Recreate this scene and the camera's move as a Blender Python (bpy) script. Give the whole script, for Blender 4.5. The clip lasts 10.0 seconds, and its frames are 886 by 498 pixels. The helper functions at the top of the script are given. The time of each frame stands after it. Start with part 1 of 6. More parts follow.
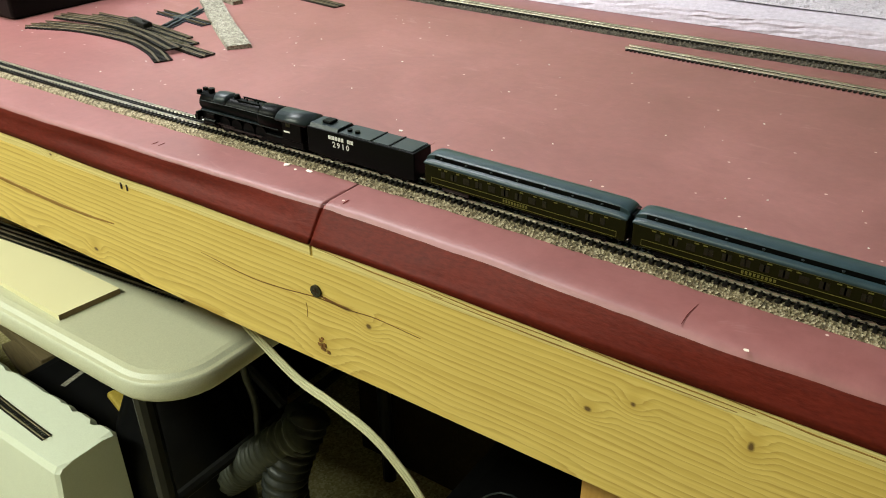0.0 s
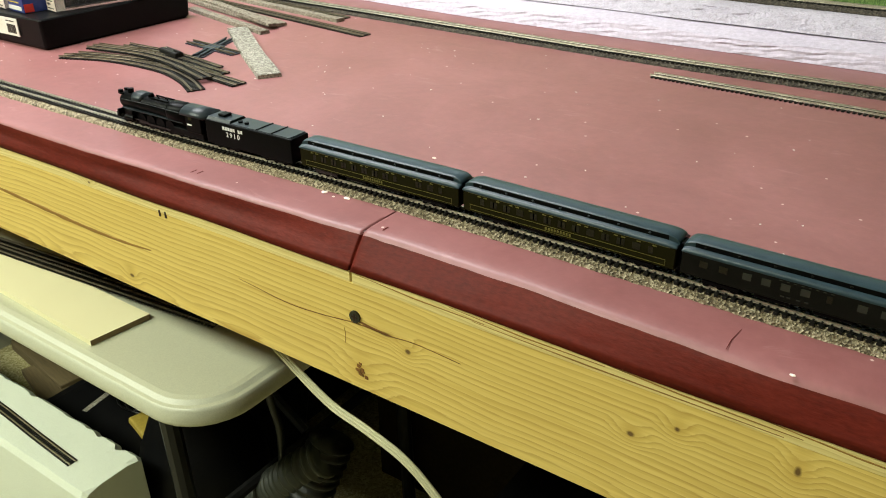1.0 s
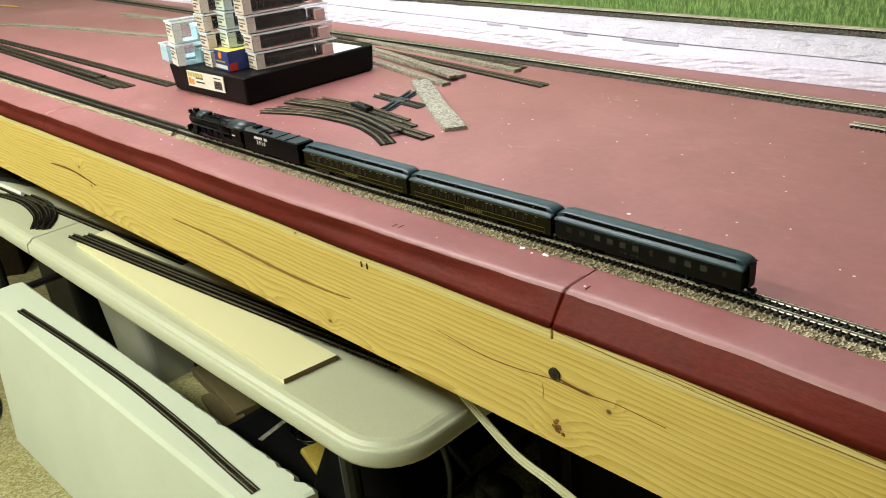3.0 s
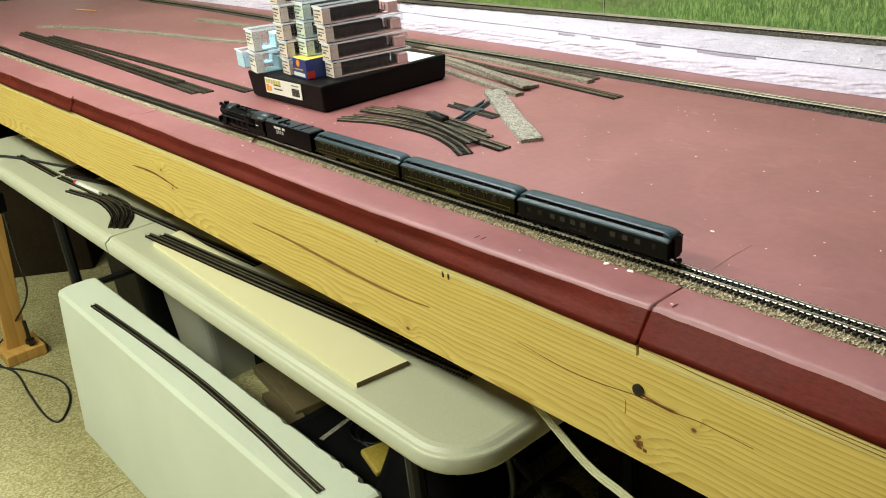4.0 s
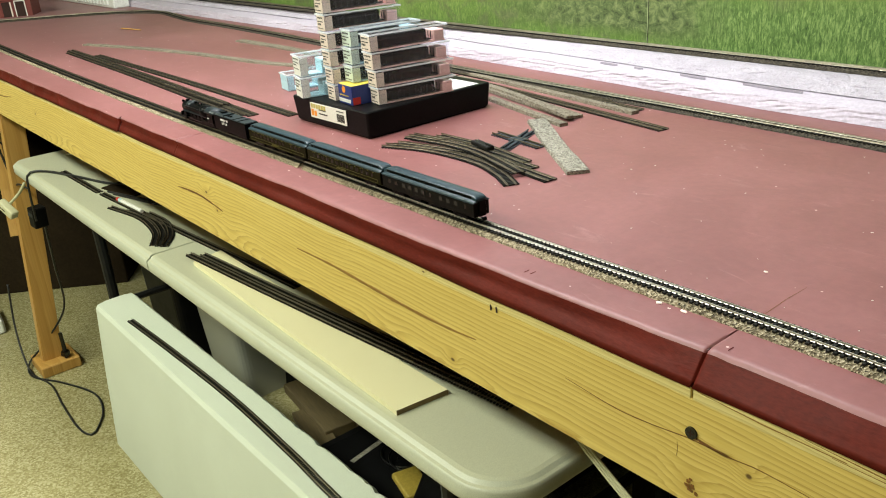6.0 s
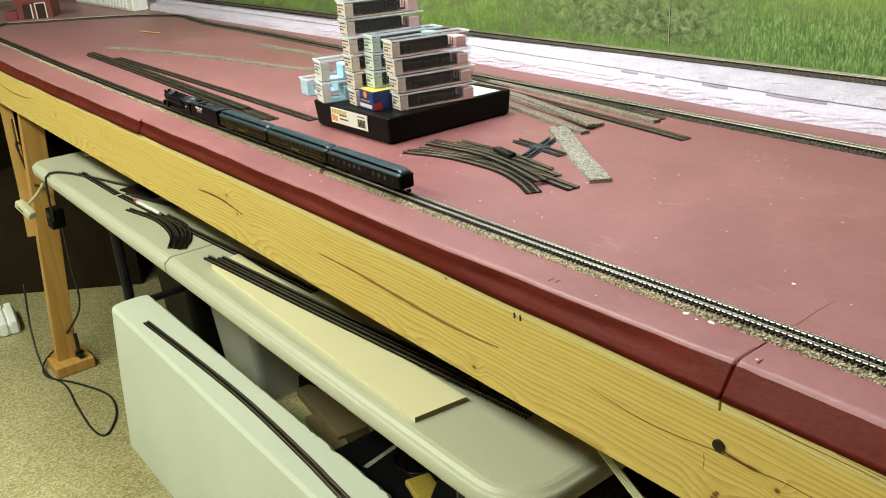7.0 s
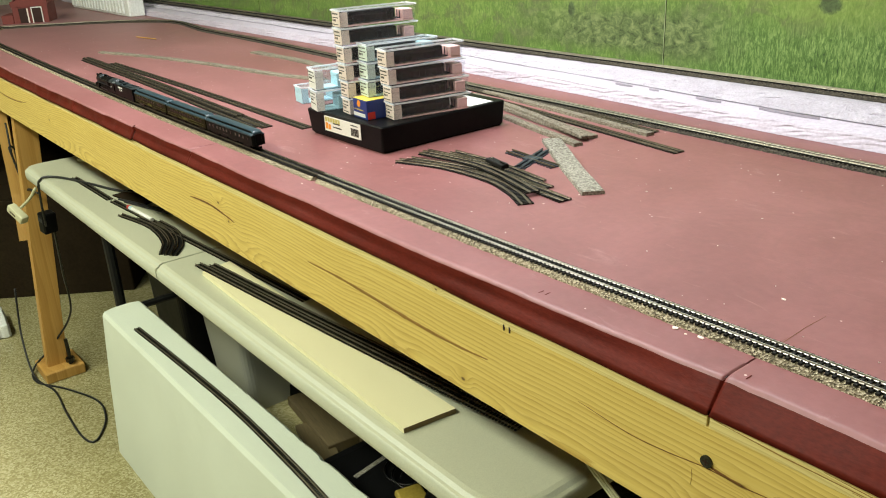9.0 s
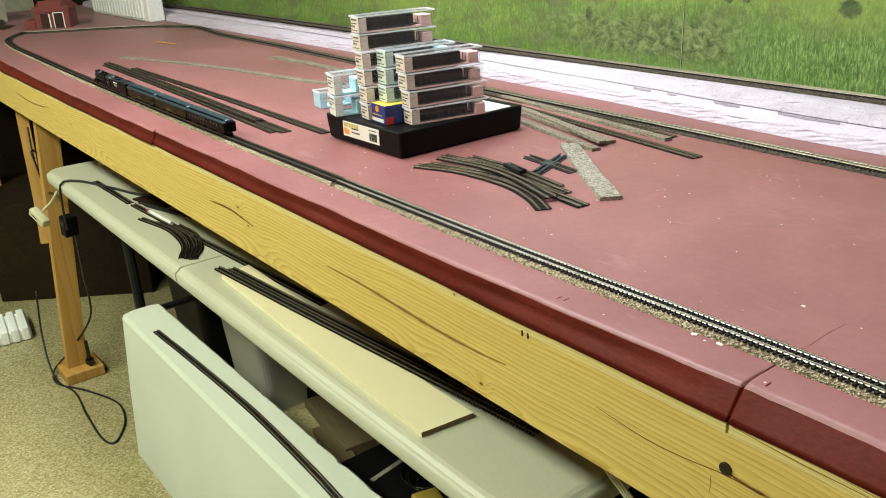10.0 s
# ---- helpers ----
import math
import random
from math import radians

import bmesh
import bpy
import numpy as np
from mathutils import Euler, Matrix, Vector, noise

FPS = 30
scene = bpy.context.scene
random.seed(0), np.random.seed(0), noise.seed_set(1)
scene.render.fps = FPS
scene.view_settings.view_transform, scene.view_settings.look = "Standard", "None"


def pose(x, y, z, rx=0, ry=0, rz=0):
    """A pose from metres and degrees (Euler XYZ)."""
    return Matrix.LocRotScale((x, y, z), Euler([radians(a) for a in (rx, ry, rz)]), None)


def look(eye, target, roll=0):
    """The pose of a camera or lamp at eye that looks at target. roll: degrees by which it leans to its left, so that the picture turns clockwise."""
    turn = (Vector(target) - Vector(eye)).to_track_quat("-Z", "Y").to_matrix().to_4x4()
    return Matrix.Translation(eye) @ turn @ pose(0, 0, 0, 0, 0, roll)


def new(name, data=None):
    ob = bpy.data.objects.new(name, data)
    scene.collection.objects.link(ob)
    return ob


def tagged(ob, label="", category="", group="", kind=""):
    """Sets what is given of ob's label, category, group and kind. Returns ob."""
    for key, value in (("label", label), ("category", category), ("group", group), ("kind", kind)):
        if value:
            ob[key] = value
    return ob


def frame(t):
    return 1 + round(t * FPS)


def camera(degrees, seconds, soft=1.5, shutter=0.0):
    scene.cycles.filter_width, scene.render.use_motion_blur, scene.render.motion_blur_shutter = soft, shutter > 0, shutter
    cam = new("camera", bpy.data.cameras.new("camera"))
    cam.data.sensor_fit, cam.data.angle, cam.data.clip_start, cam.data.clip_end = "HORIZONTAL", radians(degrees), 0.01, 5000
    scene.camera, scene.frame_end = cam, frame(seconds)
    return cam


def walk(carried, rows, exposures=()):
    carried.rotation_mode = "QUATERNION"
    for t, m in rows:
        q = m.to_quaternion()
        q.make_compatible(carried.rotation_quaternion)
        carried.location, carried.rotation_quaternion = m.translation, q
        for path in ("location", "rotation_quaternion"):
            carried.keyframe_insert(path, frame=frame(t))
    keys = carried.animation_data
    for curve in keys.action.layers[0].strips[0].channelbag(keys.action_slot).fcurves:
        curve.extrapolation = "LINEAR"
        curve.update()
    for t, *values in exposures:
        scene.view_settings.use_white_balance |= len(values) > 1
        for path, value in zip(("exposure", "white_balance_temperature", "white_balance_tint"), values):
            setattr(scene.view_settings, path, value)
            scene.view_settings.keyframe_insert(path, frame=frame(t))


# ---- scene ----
cam = camera(55.92, 10.0, 1.0)
PATH = [
    (0, (0.3898, -0.4029, 1.2854), (-0.5985, 1.0314, 0.3025), -0.29),
    (0.5, (0.3848, -0.4098, 1.2859), (-0.6174, 1.0270, 0.3209), -0.50),
    (1, (0.3751, -0.4205, 1.2906), (-0.6461, 1.0247, 0.3588), -0.75),
    (1.5, (0.3666, -0.4291, 1.2995), (-0.7639, 0.9627, 0.4135), -2.37),
    (2, (0.3597, -0.4354, 1.3044), (-0.8667, 0.8847, 0.4365), -3.90),
    (3.5, (0.3334, -0.4608, 1.3199), (-1.0061, 0.7664, 0.4835), -4.43),
    (4, (0.3263, -0.4750, 1.3276), (-1.0634, 0.7000, 0.4980), -4.65),
    (4.5, (0.3199, -0.4816, 1.3299), (-1.1092, 0.6532, 0.5113), -4.78),
    (5, (0.3175, -0.4824, 1.3324), (-1.1184, 0.6549, 0.5294), -4.55),
    (6.5, (0.3025, -0.4924, 1.3441), (-1.1455, 0.6454, 0.5640), -3.69),
    (7, (0.2981, -0.4964, 1.3423), (-1.1635, 0.6308, 0.5721), -3.49),
    (7.5, (0.2978, -0.4983, 1.3440), (-1.1659, 0.6296, 0.5790), -3.22),
    (8, (0.2976, -0.4954, 1.3457), (-1.1623, 0.6412, 0.5861), -2.93),
    (8.5, (0.2981, -0.4923, 1.3440), (-1.1604, 0.6503, 0.5908), -2.72),
    (9, (0.2980, -0.4899, 1.3423), (-1.1620, 0.6523, 0.5913), -2.63),
    (9.5, (0.2977, -0.4911, 1.3433), (-1.1876, 0.6211, 0.5972), -2.98),
    (10, (0.2989, -0.4938, 1.3465), (-1.1867, 0.6204, 0.6037), -2.94),
]
walk(cam, [(t, look(eye, target, roll)) for t, eye, target, roll in PATH],
     [(0.0, 0.12), (1.0, 0.16), (2.0, 0.18), (3.5, 0.02), (5.0, -0.05), (10.0, -0.06)])

# ---- world, room light ----
T = 1.010          # height of the red deck
world = bpy.data.worlds.new("world")
world.use_nodes = True
world.node_tree.nodes["Background"].inputs[0].default_value = (0.5, 0.55, 0.6, 1)
world.node_tree.nodes["Background"].inputs[1].default_value = 0.0
scene.world = world


def ceiling_lamp(x, y, power, tint, turn=0.0):
    """Area light just under a ceiling fixture."""
    data = bpy.data.lights.new("tube_light", "AREA")
    data.shape, data.size, data.size_y, data.energy = "RECTANGLE", 1.2, 0.28, power
    data.color = tint
    ob = new("tube_light", data)
    ob.matrix_world = pose(x, y, 2.36, 0, 0, turn)
    return ob


LAMPS = [(-0.82, -1.22, 46, (0.935, 1.0, 0.81)), (-2.25, -1.25, 42, (0.935, 1.0, 0.81)), (-0.95, 0.20, 37, (0.95, 0.97, 1.0))]
for lx, ly, lp, lc in LAMPS:
    ceiling_lamp(lx, ly, lp, lc)


# ---- materials ----
def nodes_of(name):
    m = bpy.data.materials.new(name)
    m.use_nodes = True
    return m, m.node_tree.nodes, m.node_tree.links, m.node_tree.nodes["Principled BSDF"]


def ramp(nodes, links, src, stops):
    r = nodes.new("ShaderNodeValToRGB")
    r.color_ramp.elements[0].position, r.color_ramp.elements[0].color = stops[0][0], (*stops[0][1], 1)
    r.color_ramp.elements[1].position, r.color_ramp.elements[1].color = stops[-1][0], (*stops[-1][1], 1)
    for p, c in stops[1:-1]:
        e = r.color_ramp.elements.new(p)
        e.color = (*c, 1)
    links.new(src, r.inputs[0])
    return r.outputs[0]


def noise_tex(nodes, links, vec, scale, detail=4.0, rough=0.55, dist=0.0):
    n = nodes.new("ShaderNodeTexNoise")
    n.inputs["Scale"].default_value, n.inputs["Detail"].default_value = scale, detail
    n.inputs["Roughness"].default_value, n.inputs["Distortion"].default_value = rough, dist
    links.new(vec, n.inputs["Vector"])
    return n.outputs["Fac"]


def coords(nodes, links, stretch=(1, 1, 1), kind="Object"):
    t = nodes.new("ShaderNodeTexCoord")
    mp = nodes.new("ShaderNodeMapping")
    mp.inputs["Scale"].default_value = stretch
    links.new(t.outputs[kind], mp.inputs["Vector"])
    return mp.outputs[0]


def mixed(nodes, links, fac, a, b, mode="MIX"):
    m = nodes.new("ShaderNodeMix")
    m.data_type, m.blend_type = "RGBA", mode
    for value, slot in ((fac, 0), (a, 6), (b, 7)):
        if isinstance(value, (int, float)):
            m.inputs[slot].default_value = value
        elif isinstance(value, tuple):
            m.inputs[slot].default_value = (*value, 1)
        else:
            links.new(value, m.inputs[slot])
    return m.outputs[2]


def bumped(nodes, links, bsdf, height, strength, distance):
    b = nodes.new("ShaderNodeBump")
    b.inputs["Strength"].default_value, b.inputs["Distance"].default_value = strength, distance
    links.new(height, b.inputs["Height"])
    links.new(b.outputs[0], bsdf.inputs["Normal"])


def surface(name, c1, c2, scale=20.0, rough=0.5, metal=0.0, bump=0.1, bump_scale=None, dist=0.001, fine=None, spec=0.5, stretch=(1, 1, 1), vary=0.0):
    """Two tones in broad patches and in fine grain, with relief."""
    m, nodes, links, bsdf = nodes_of(name)
    vec = coords(nodes, links, stretch)
    broad = noise_tex(nodes, links, vec, scale, 5, 0.6)
    grain = noise_tex(nodes, links, vec, fine or scale * 14, 3, 0.6)
    col = ramp(nodes, links, broad, [(0.3, c1), (0.7, c2)])
    col = mixed(nodes, links, 0.35, col, ramp(nodes, links, grain, [(0.3, tuple(v * 0.7 for v in c1)), (0.7, tuple(min(1, v * 1.2) for v in c2))]))
    if vary:
        info = nodes.new("ShaderNodeObjectInfo")
        col = mixed(nodes, links, vary, col, ramp(nodes, links, info.outputs["Random"], [(0.0, tuple(v * 0.5 for v in c1)), (1.0, tuple(min(1, v * 1.5) for v in c2))]))
    links.new(col, bsdf.inputs["Base Color"])
    bsdf.inputs["Metallic"].default_value = metal
    bsdf.inputs["Specular IOR Level"].default_value = spec
    rr = nodes.new("ShaderNodeMapRange")
    rr.inputs["To Min"].default_value, rr.inputs["To Max"].default_value = max(0.02, rough - 0.08), min(1, rough + 0.1)
    links.new(broad, rr.inputs["Value"])
    links.new(rr.outputs[0], bsdf.inputs["Roughness"])
    if bump:
        bumped(nodes, links, bsdf, noise_tex(nodes, links, vec, bump_scale or scale * 8, 5, 0.6), bump, dist)
    return m


def plain(name, c, rough=0.4, metal=0.0, spec=0.5):
    m, nodes, links, bsdf = nodes_of(name)
    bsdf.inputs["Base Color"].default_value = (*c, 1)
    bsdf.inputs["Roughness"].default_value, bsdf.inputs["Metallic"].default_value = rough, metal
    bsdf.inputs["Specular IOR Level"].default_value = spec
    return m


def red_paint_material():
    m, nodes, links, bsdf = nodes_of("red_deck_paint")
    vec = coords(nodes, links)
    broad = noise_tex(nodes, links, vec, 3.0, 6, 0.65, 0.4)
    grain = noise_tex(nodes, links, vec, 90, 4, 0.6)
    col = ramp(nodes, links, broad, [(0.28, (0.165, 0.048, 0.044)), (0.5, (0.225, 0.076, 0.073)), (0.75, (0.300, 0.118, 0.116))])
    col = mixed(nodes, links, 0.22, col, ramp(nodes, links, grain, [(0.35, (0.135, 0.034, 0.034)), (0.7, (0.26, 0.088, 0.090))]))
    # dusty scuffs and pale specks
    scuff = noise_tex(nodes, links, coords(nodes, links, (6, 22, 10)), 1.6, 7, 0.7, 1.5)
    col = mixed(nodes, links, ramp(nodes, links, scuff, [(0.60, (0, 0, 0)), (0.76, (0.42, 0.42, 0.42))]), col, (0.44, 0.25, 0.245))
    dull = noise_tex(nodes, links, coords(nodes, links, (9, 9, 9)), 1.0, 7, 0.75, 0.8)
    col = mixed(nodes, links, ramp(nodes, links, dull, [(0.36, (0.34, 0.34, 0.34)), (0.58, (0, 0, 0))]), col, (0.125, 0.035, 0.033))
    v = nodes.new("ShaderNodeTexVoronoi")
    v.inputs["Scale"].default_value = 34
    links.new(vec, v.inputs["Vector"])
    col = mixed(nodes, links, ramp(nodes, links, v.outputs["Distance"], [(0.035, (0.8, 0.8, 0.8)), (0.05, (0, 0, 0))]), col, (0.7, 0.55, 0.5))
    links.new(col, bsdf.inputs["Base Color"])
    rr = nodes.new("ShaderNodeMapRange")
    rr.inputs["To Min"].default_value, rr.inputs["To Max"].default_value = 0.40, 0.58
    links.new(broad, rr.inputs["Value"])
    links.new(rr.outputs[0], bsdf.inputs["Roughness"])
    bsdf.inputs["Specular IOR Level"].default_value = 0.6
    bsdf.inputs["Sheen Weight"].default_value, bsdf.inputs["Sheen Roughness"].default_value = 0.15, 0.45
    bsdf.inputs["Sheen Tint"].default_value = (1.0, 0.86, 0.88, 1)
    h = mixed(nodes, links, 0.5, noise_tex(nodes, links, vec, 35, 4, 0.5), noise_tex(nodes, links, vec, 260, 3, 0.6))
    bumped(nodes, links, bsdf, h, 0.14, 0.0010)
    return m


def pine_material(name, c1, c2, c3, along="x", wave=9.0, seed=0.0):
    """Sawn pine: long growth-ring streaks, knots of darker resin."""
    m, nodes, links, bsdf = nodes_of(name)
    st = (0.55, 9, 9) if along == "x" else (9, 9, 0.7)
    vec = coords(nodes, links, st)
    mp = nodes.new("ShaderNodeMapping")
    mp.inputs["Location"].default_value = (seed, seed * 1.7, seed * 0.6)
    links.new(vec, mp.inputs["Vector"])
    vec = mp.outputs[0]
    warp = noise_tex(nodes, links, vec, 1.2, 3, 0.5, 0.6)
    w = nodes.new("ShaderNodeTexWave")
    w.wave_type, w.bands_direction, w.wave_profile = "BANDS", "Z" if along == "x" else "Y", "SAW"
    w.inputs["Scale"].default_value, w.inputs["Distortion"].default_value = wave / 9.0, 8.5
    w.inputs["Detail"].default_value, w.inputs["Detail Scale"].default_value = 4.0, 1.1
    links.new(vec, w.inputs["Vector"])
    col = ramp(nodes, links, w.outputs["Fac"], [(0.0, c1), (0.6, c2), (0.95, c3), (1.0, c1)])
    col = mixed(nodes, links, 0.45, col, ramp(nodes, links, warp, [(0.3, c2), (0.7, c1)]))
    fibre = noise_tex(nodes, links, coords(nodes, links, (6, 260, 260) if along == "x" else (260, 260, 6)), 1.0, 3, 0.6)
    streaks = noise_tex(nodes, links, coords(nodes, links, (1.6, 60, 60) if along == "x" else (60, 60, 1.6)), 1.0, 4, 0.65, 0.3)
    col = mixed(nodes, links, ramp(nodes, links, streaks, [(0.52, (0, 0, 0)), (0.72, (0.5, 0.5, 0.5))]), col, c3)
    col = mixed(nodes, links, 0.30, col, ramp(nodes, links, fibre, [(0.3, c3), (0.7, c1)]))
    links.new(col, bsdf.inputs["Base Color"])
    bsdf.inputs["Roughness"].default_value = 0.52
    bumped(nodes, links, bsdf, fibre, 0.18, 0.0008)
    return m


BEAM_KNOTS = [(0.052, 0.929, 0.0030, 0.0026), (0.231, 0.935, 0.0032, 0.0024), (0.260, 0.952, 0.0026, 0.0026), (0.331, 0.955, 0.0026, 0.0044), (-0.864, 0.945, 0.0050, 0.0028), (-0.835, 0.922, 0.0032, 0.0022),
              (0.003, 0.8915, 0.0060, 0.0052), (-0.29, 0.888, 0.0034, 0.0022), (-1.78, 0.93, 0.0044, 0.0034), (0.030, 0.937, 0.0090, 0.0022)]


def ring_pine_material(name, pale, mid, dark, spacing, knots):
    """Flat-sawn pine: growth rings cut by the face, bending round knots, over fine fibres."""
    m, nodes, links, bsdf = nodes_of(name)

    def calc(op, a, b=None, c=None):
        n = nodes.new("ShaderNodeMath")
        n.operation = op
        for slot, v in enumerate((a, b, c)):
            if isinstance(v, (int, float)):
                n.inputs[slot].default_value = v
            elif v is not None:
                links.new(v, n.inputs[slot])
        return n.outputs[0]
    plain_vec = coords(nodes, links)
    xyz = nodes.new("ShaderNodeSeparateXYZ")
    links.new(plain_vec, xyz.inputs[0])
    sway = noise_tex(nodes, links, coords(nodes, links, (1.5, 0, 0)), 1.0, 2, 0.5)
    deep = noise_tex(nodes, links, coords(nodes, links, (2.3, 0, 0)), 1.3, 2, 0.5)
    ragged = noise_tex(nodes, links, coords(nodes, links, (5, 60, 60)), 1.0, 5, 0.65)
    zc = calc("SUBTRACT", xyz.outputs[2], calc("MULTIPLY_ADD", sway, 0.11, 0.82))
    yc = calc("MULTIPLY_ADD", deep, 0.085, -0.022)
    r = calc("SQRT", calc("ADD", calc("MULTIPLY", zc, zc), calc("MULTIPLY", yc, yc)))
    r = calc("MULTIPLY_ADD", ragged, 0.009, r)
    cores = None
    for kx, kz, rx, rz in knots:
        off = nodes.new("ShaderNodeVectorMath")
        off.operation = "SUBTRACT"
        links.new(plain_vec, off.inputs[0])
        off.inputs[1].default_value = (kx, 0, kz)
        sc = nodes.new("ShaderNodeVectorMath")
        sc.operation = "MULTIPLY"
        links.new(off.outputs[0], sc.inputs[0])
        sc.inputs[1].default_value = (1 / rx, 0, 1 / rz)
        ln = nodes.new("ShaderNodeVectorMath")
        ln.operation = "LENGTH"
        links.new(sc.outputs[0], ln.inputs[0])
        q = ln.outputs["Value"]
        bend = nodes.new("ShaderNodeMapRange")
        bend.interpolation_type = "SMOOTHSTEP"
        bend.inputs["From Max"].default_value, bend.inputs["To Min"].default_value, bend.inputs["To Max"].default_value = 7.0, 0.009, 0.0
        links.new(q, bend.inputs["Value"])
        r = calc("ADD", r, bend.outputs[0])
        cores = q if cores is None else calc("MINIMUM", cores, q)
    saw = calc("FRACT", calc("DIVIDE", r, spacing))
    col = ramp(nodes, links, saw, [(0.0, pale), (0.45, mid), (0.74, tuple(0.5 * a + 0.5 * b for a, b in zip(mid, dark))), (0.92, dark), (1.0, pale)])
    broad = noise_tex(nodes, links, coords(nodes, links, (2.0, 12, 12)), 1.0, 4, 0.6, 0.4)
    col = mixed(nodes, links, 0.28, col, ramp(nodes, links, broad, [(0.3, mid), (0.7, pale)]))
    fibre = noise_tex(nodes, links, coords(nodes, links, (9, 420, 420)), 1.0, 3, 0.6)
    col = mixed(nodes, links, 0.26, col, ramp(nodes, links, fibre, [(0.3, dark), (0.65, pale)]))
    rough_core = calc("MULTIPLY_ADD", ragged, 1.6, calc("ADD", cores, -0.8))
    halo = ramp(nodes, links, calc("MULTIPLY", rough_core, 0.22), [(0.10, (0.75, 0.75, 0.75)), (0.75, (0, 0, 0))])
    col = mixed(nodes, links, halo, col, tuple(0.5 * a + 0.5 * b for a, b in zip(mid, dark)))
    core = ramp(nodes, links, rough_core, [(0.45, (0.92, 0.92, 0.92)), (1.0, (0, 0, 0))])
    col = mixed(nodes, links, core, col, (0.085, 0.036, 0.008))
    links.new(col, bsdf.inputs["Base Color"])
    bsdf.inputs["Roughness"].default_value = 0.50
    h = mixed(nodes, links, 0.5, fibre, saw)
    bumped(nodes, links, bsdf, h, 0.16, 0.0008)
    return m


def speckled(name, base, dark, light, scale, rough=0.9, bump=0.9, dist=0.002):
    """Loose mineral grains: cork roadbed, terrazzo."""
    m, nodes, links, bsdf = nodes_of(name)
    vec = coords(nodes, links)
    v = nodes.new("ShaderNodeTexVoronoi")
    v.inputs["Scale"].default_value = scale
    links.new(vec, v.inputs["Vector"])
    bw = nodes.new("ShaderNodeRGBToBW")
    links.new(v.outputs["Color"], bw.inputs[0])
    col = ramp(nodes, links, bw.outputs[0], [(0.1, dark), (0.45, base), (0.85, light)])
    broad = noise_tex(nodes, links, vec, 5.0, 4, 0.6)
    col = mixed(nodes, links, 0.35, col, ramp(nodes, links, broad, [(0.3, dark), (0.7, base)]))
    links.new(col, bsdf.inputs["Base Color"])
    bsdf.inputs["Roughness"].default_value = rough
    if bump:
        bumped(nodes, links, bsdf, v.outputs["Distance"], bump, dist)
    return m


def clear_plastic(name, tint, amount=0.25, rough=0.12):
    m, nodes, links, bsdf = nodes_of(name)
    bsdf.inputs["Base Color"].default_value = (*tint, 1)
    bsdf.inputs["Roughness"].default_value = rough
    clear = nodes.new("ShaderNodeBsdfTransparent")
    clear.inputs[0].default_value = (0.95, 0.96, 0.97, 1)
    mx = nodes.new("ShaderNodeMixShader")
    mx.inputs[0].default_value = amount
    links.new(clear.outputs[0], mx.inputs[1])
    links.new(bsdf.outputs[0], mx.inputs[2])
    links.new(mx.outputs[0], nodes["Material Output"].inputs[0])
    return m


def ramp_wide(nodes, links, src, a, b):
    r = nodes.new("ShaderNodeMapRange")
    r.inputs["From Min"].default_value, r.inputs["From Max"].default_value, r.inputs["To Max"].default_value = a, b, 0.7
    links.new(src, r.inputs["Value"])
    return r.outputs[0]


HORIZON = 1.34
SHRUBS = [(-0.905, 1.146, 0.014, 0.026), (-0.367, 1.182, 0.030, 0.022), (-0.582, 1.188, 0.014, 0.010), (-0.549, 1.190, 0.013, 0.011)]


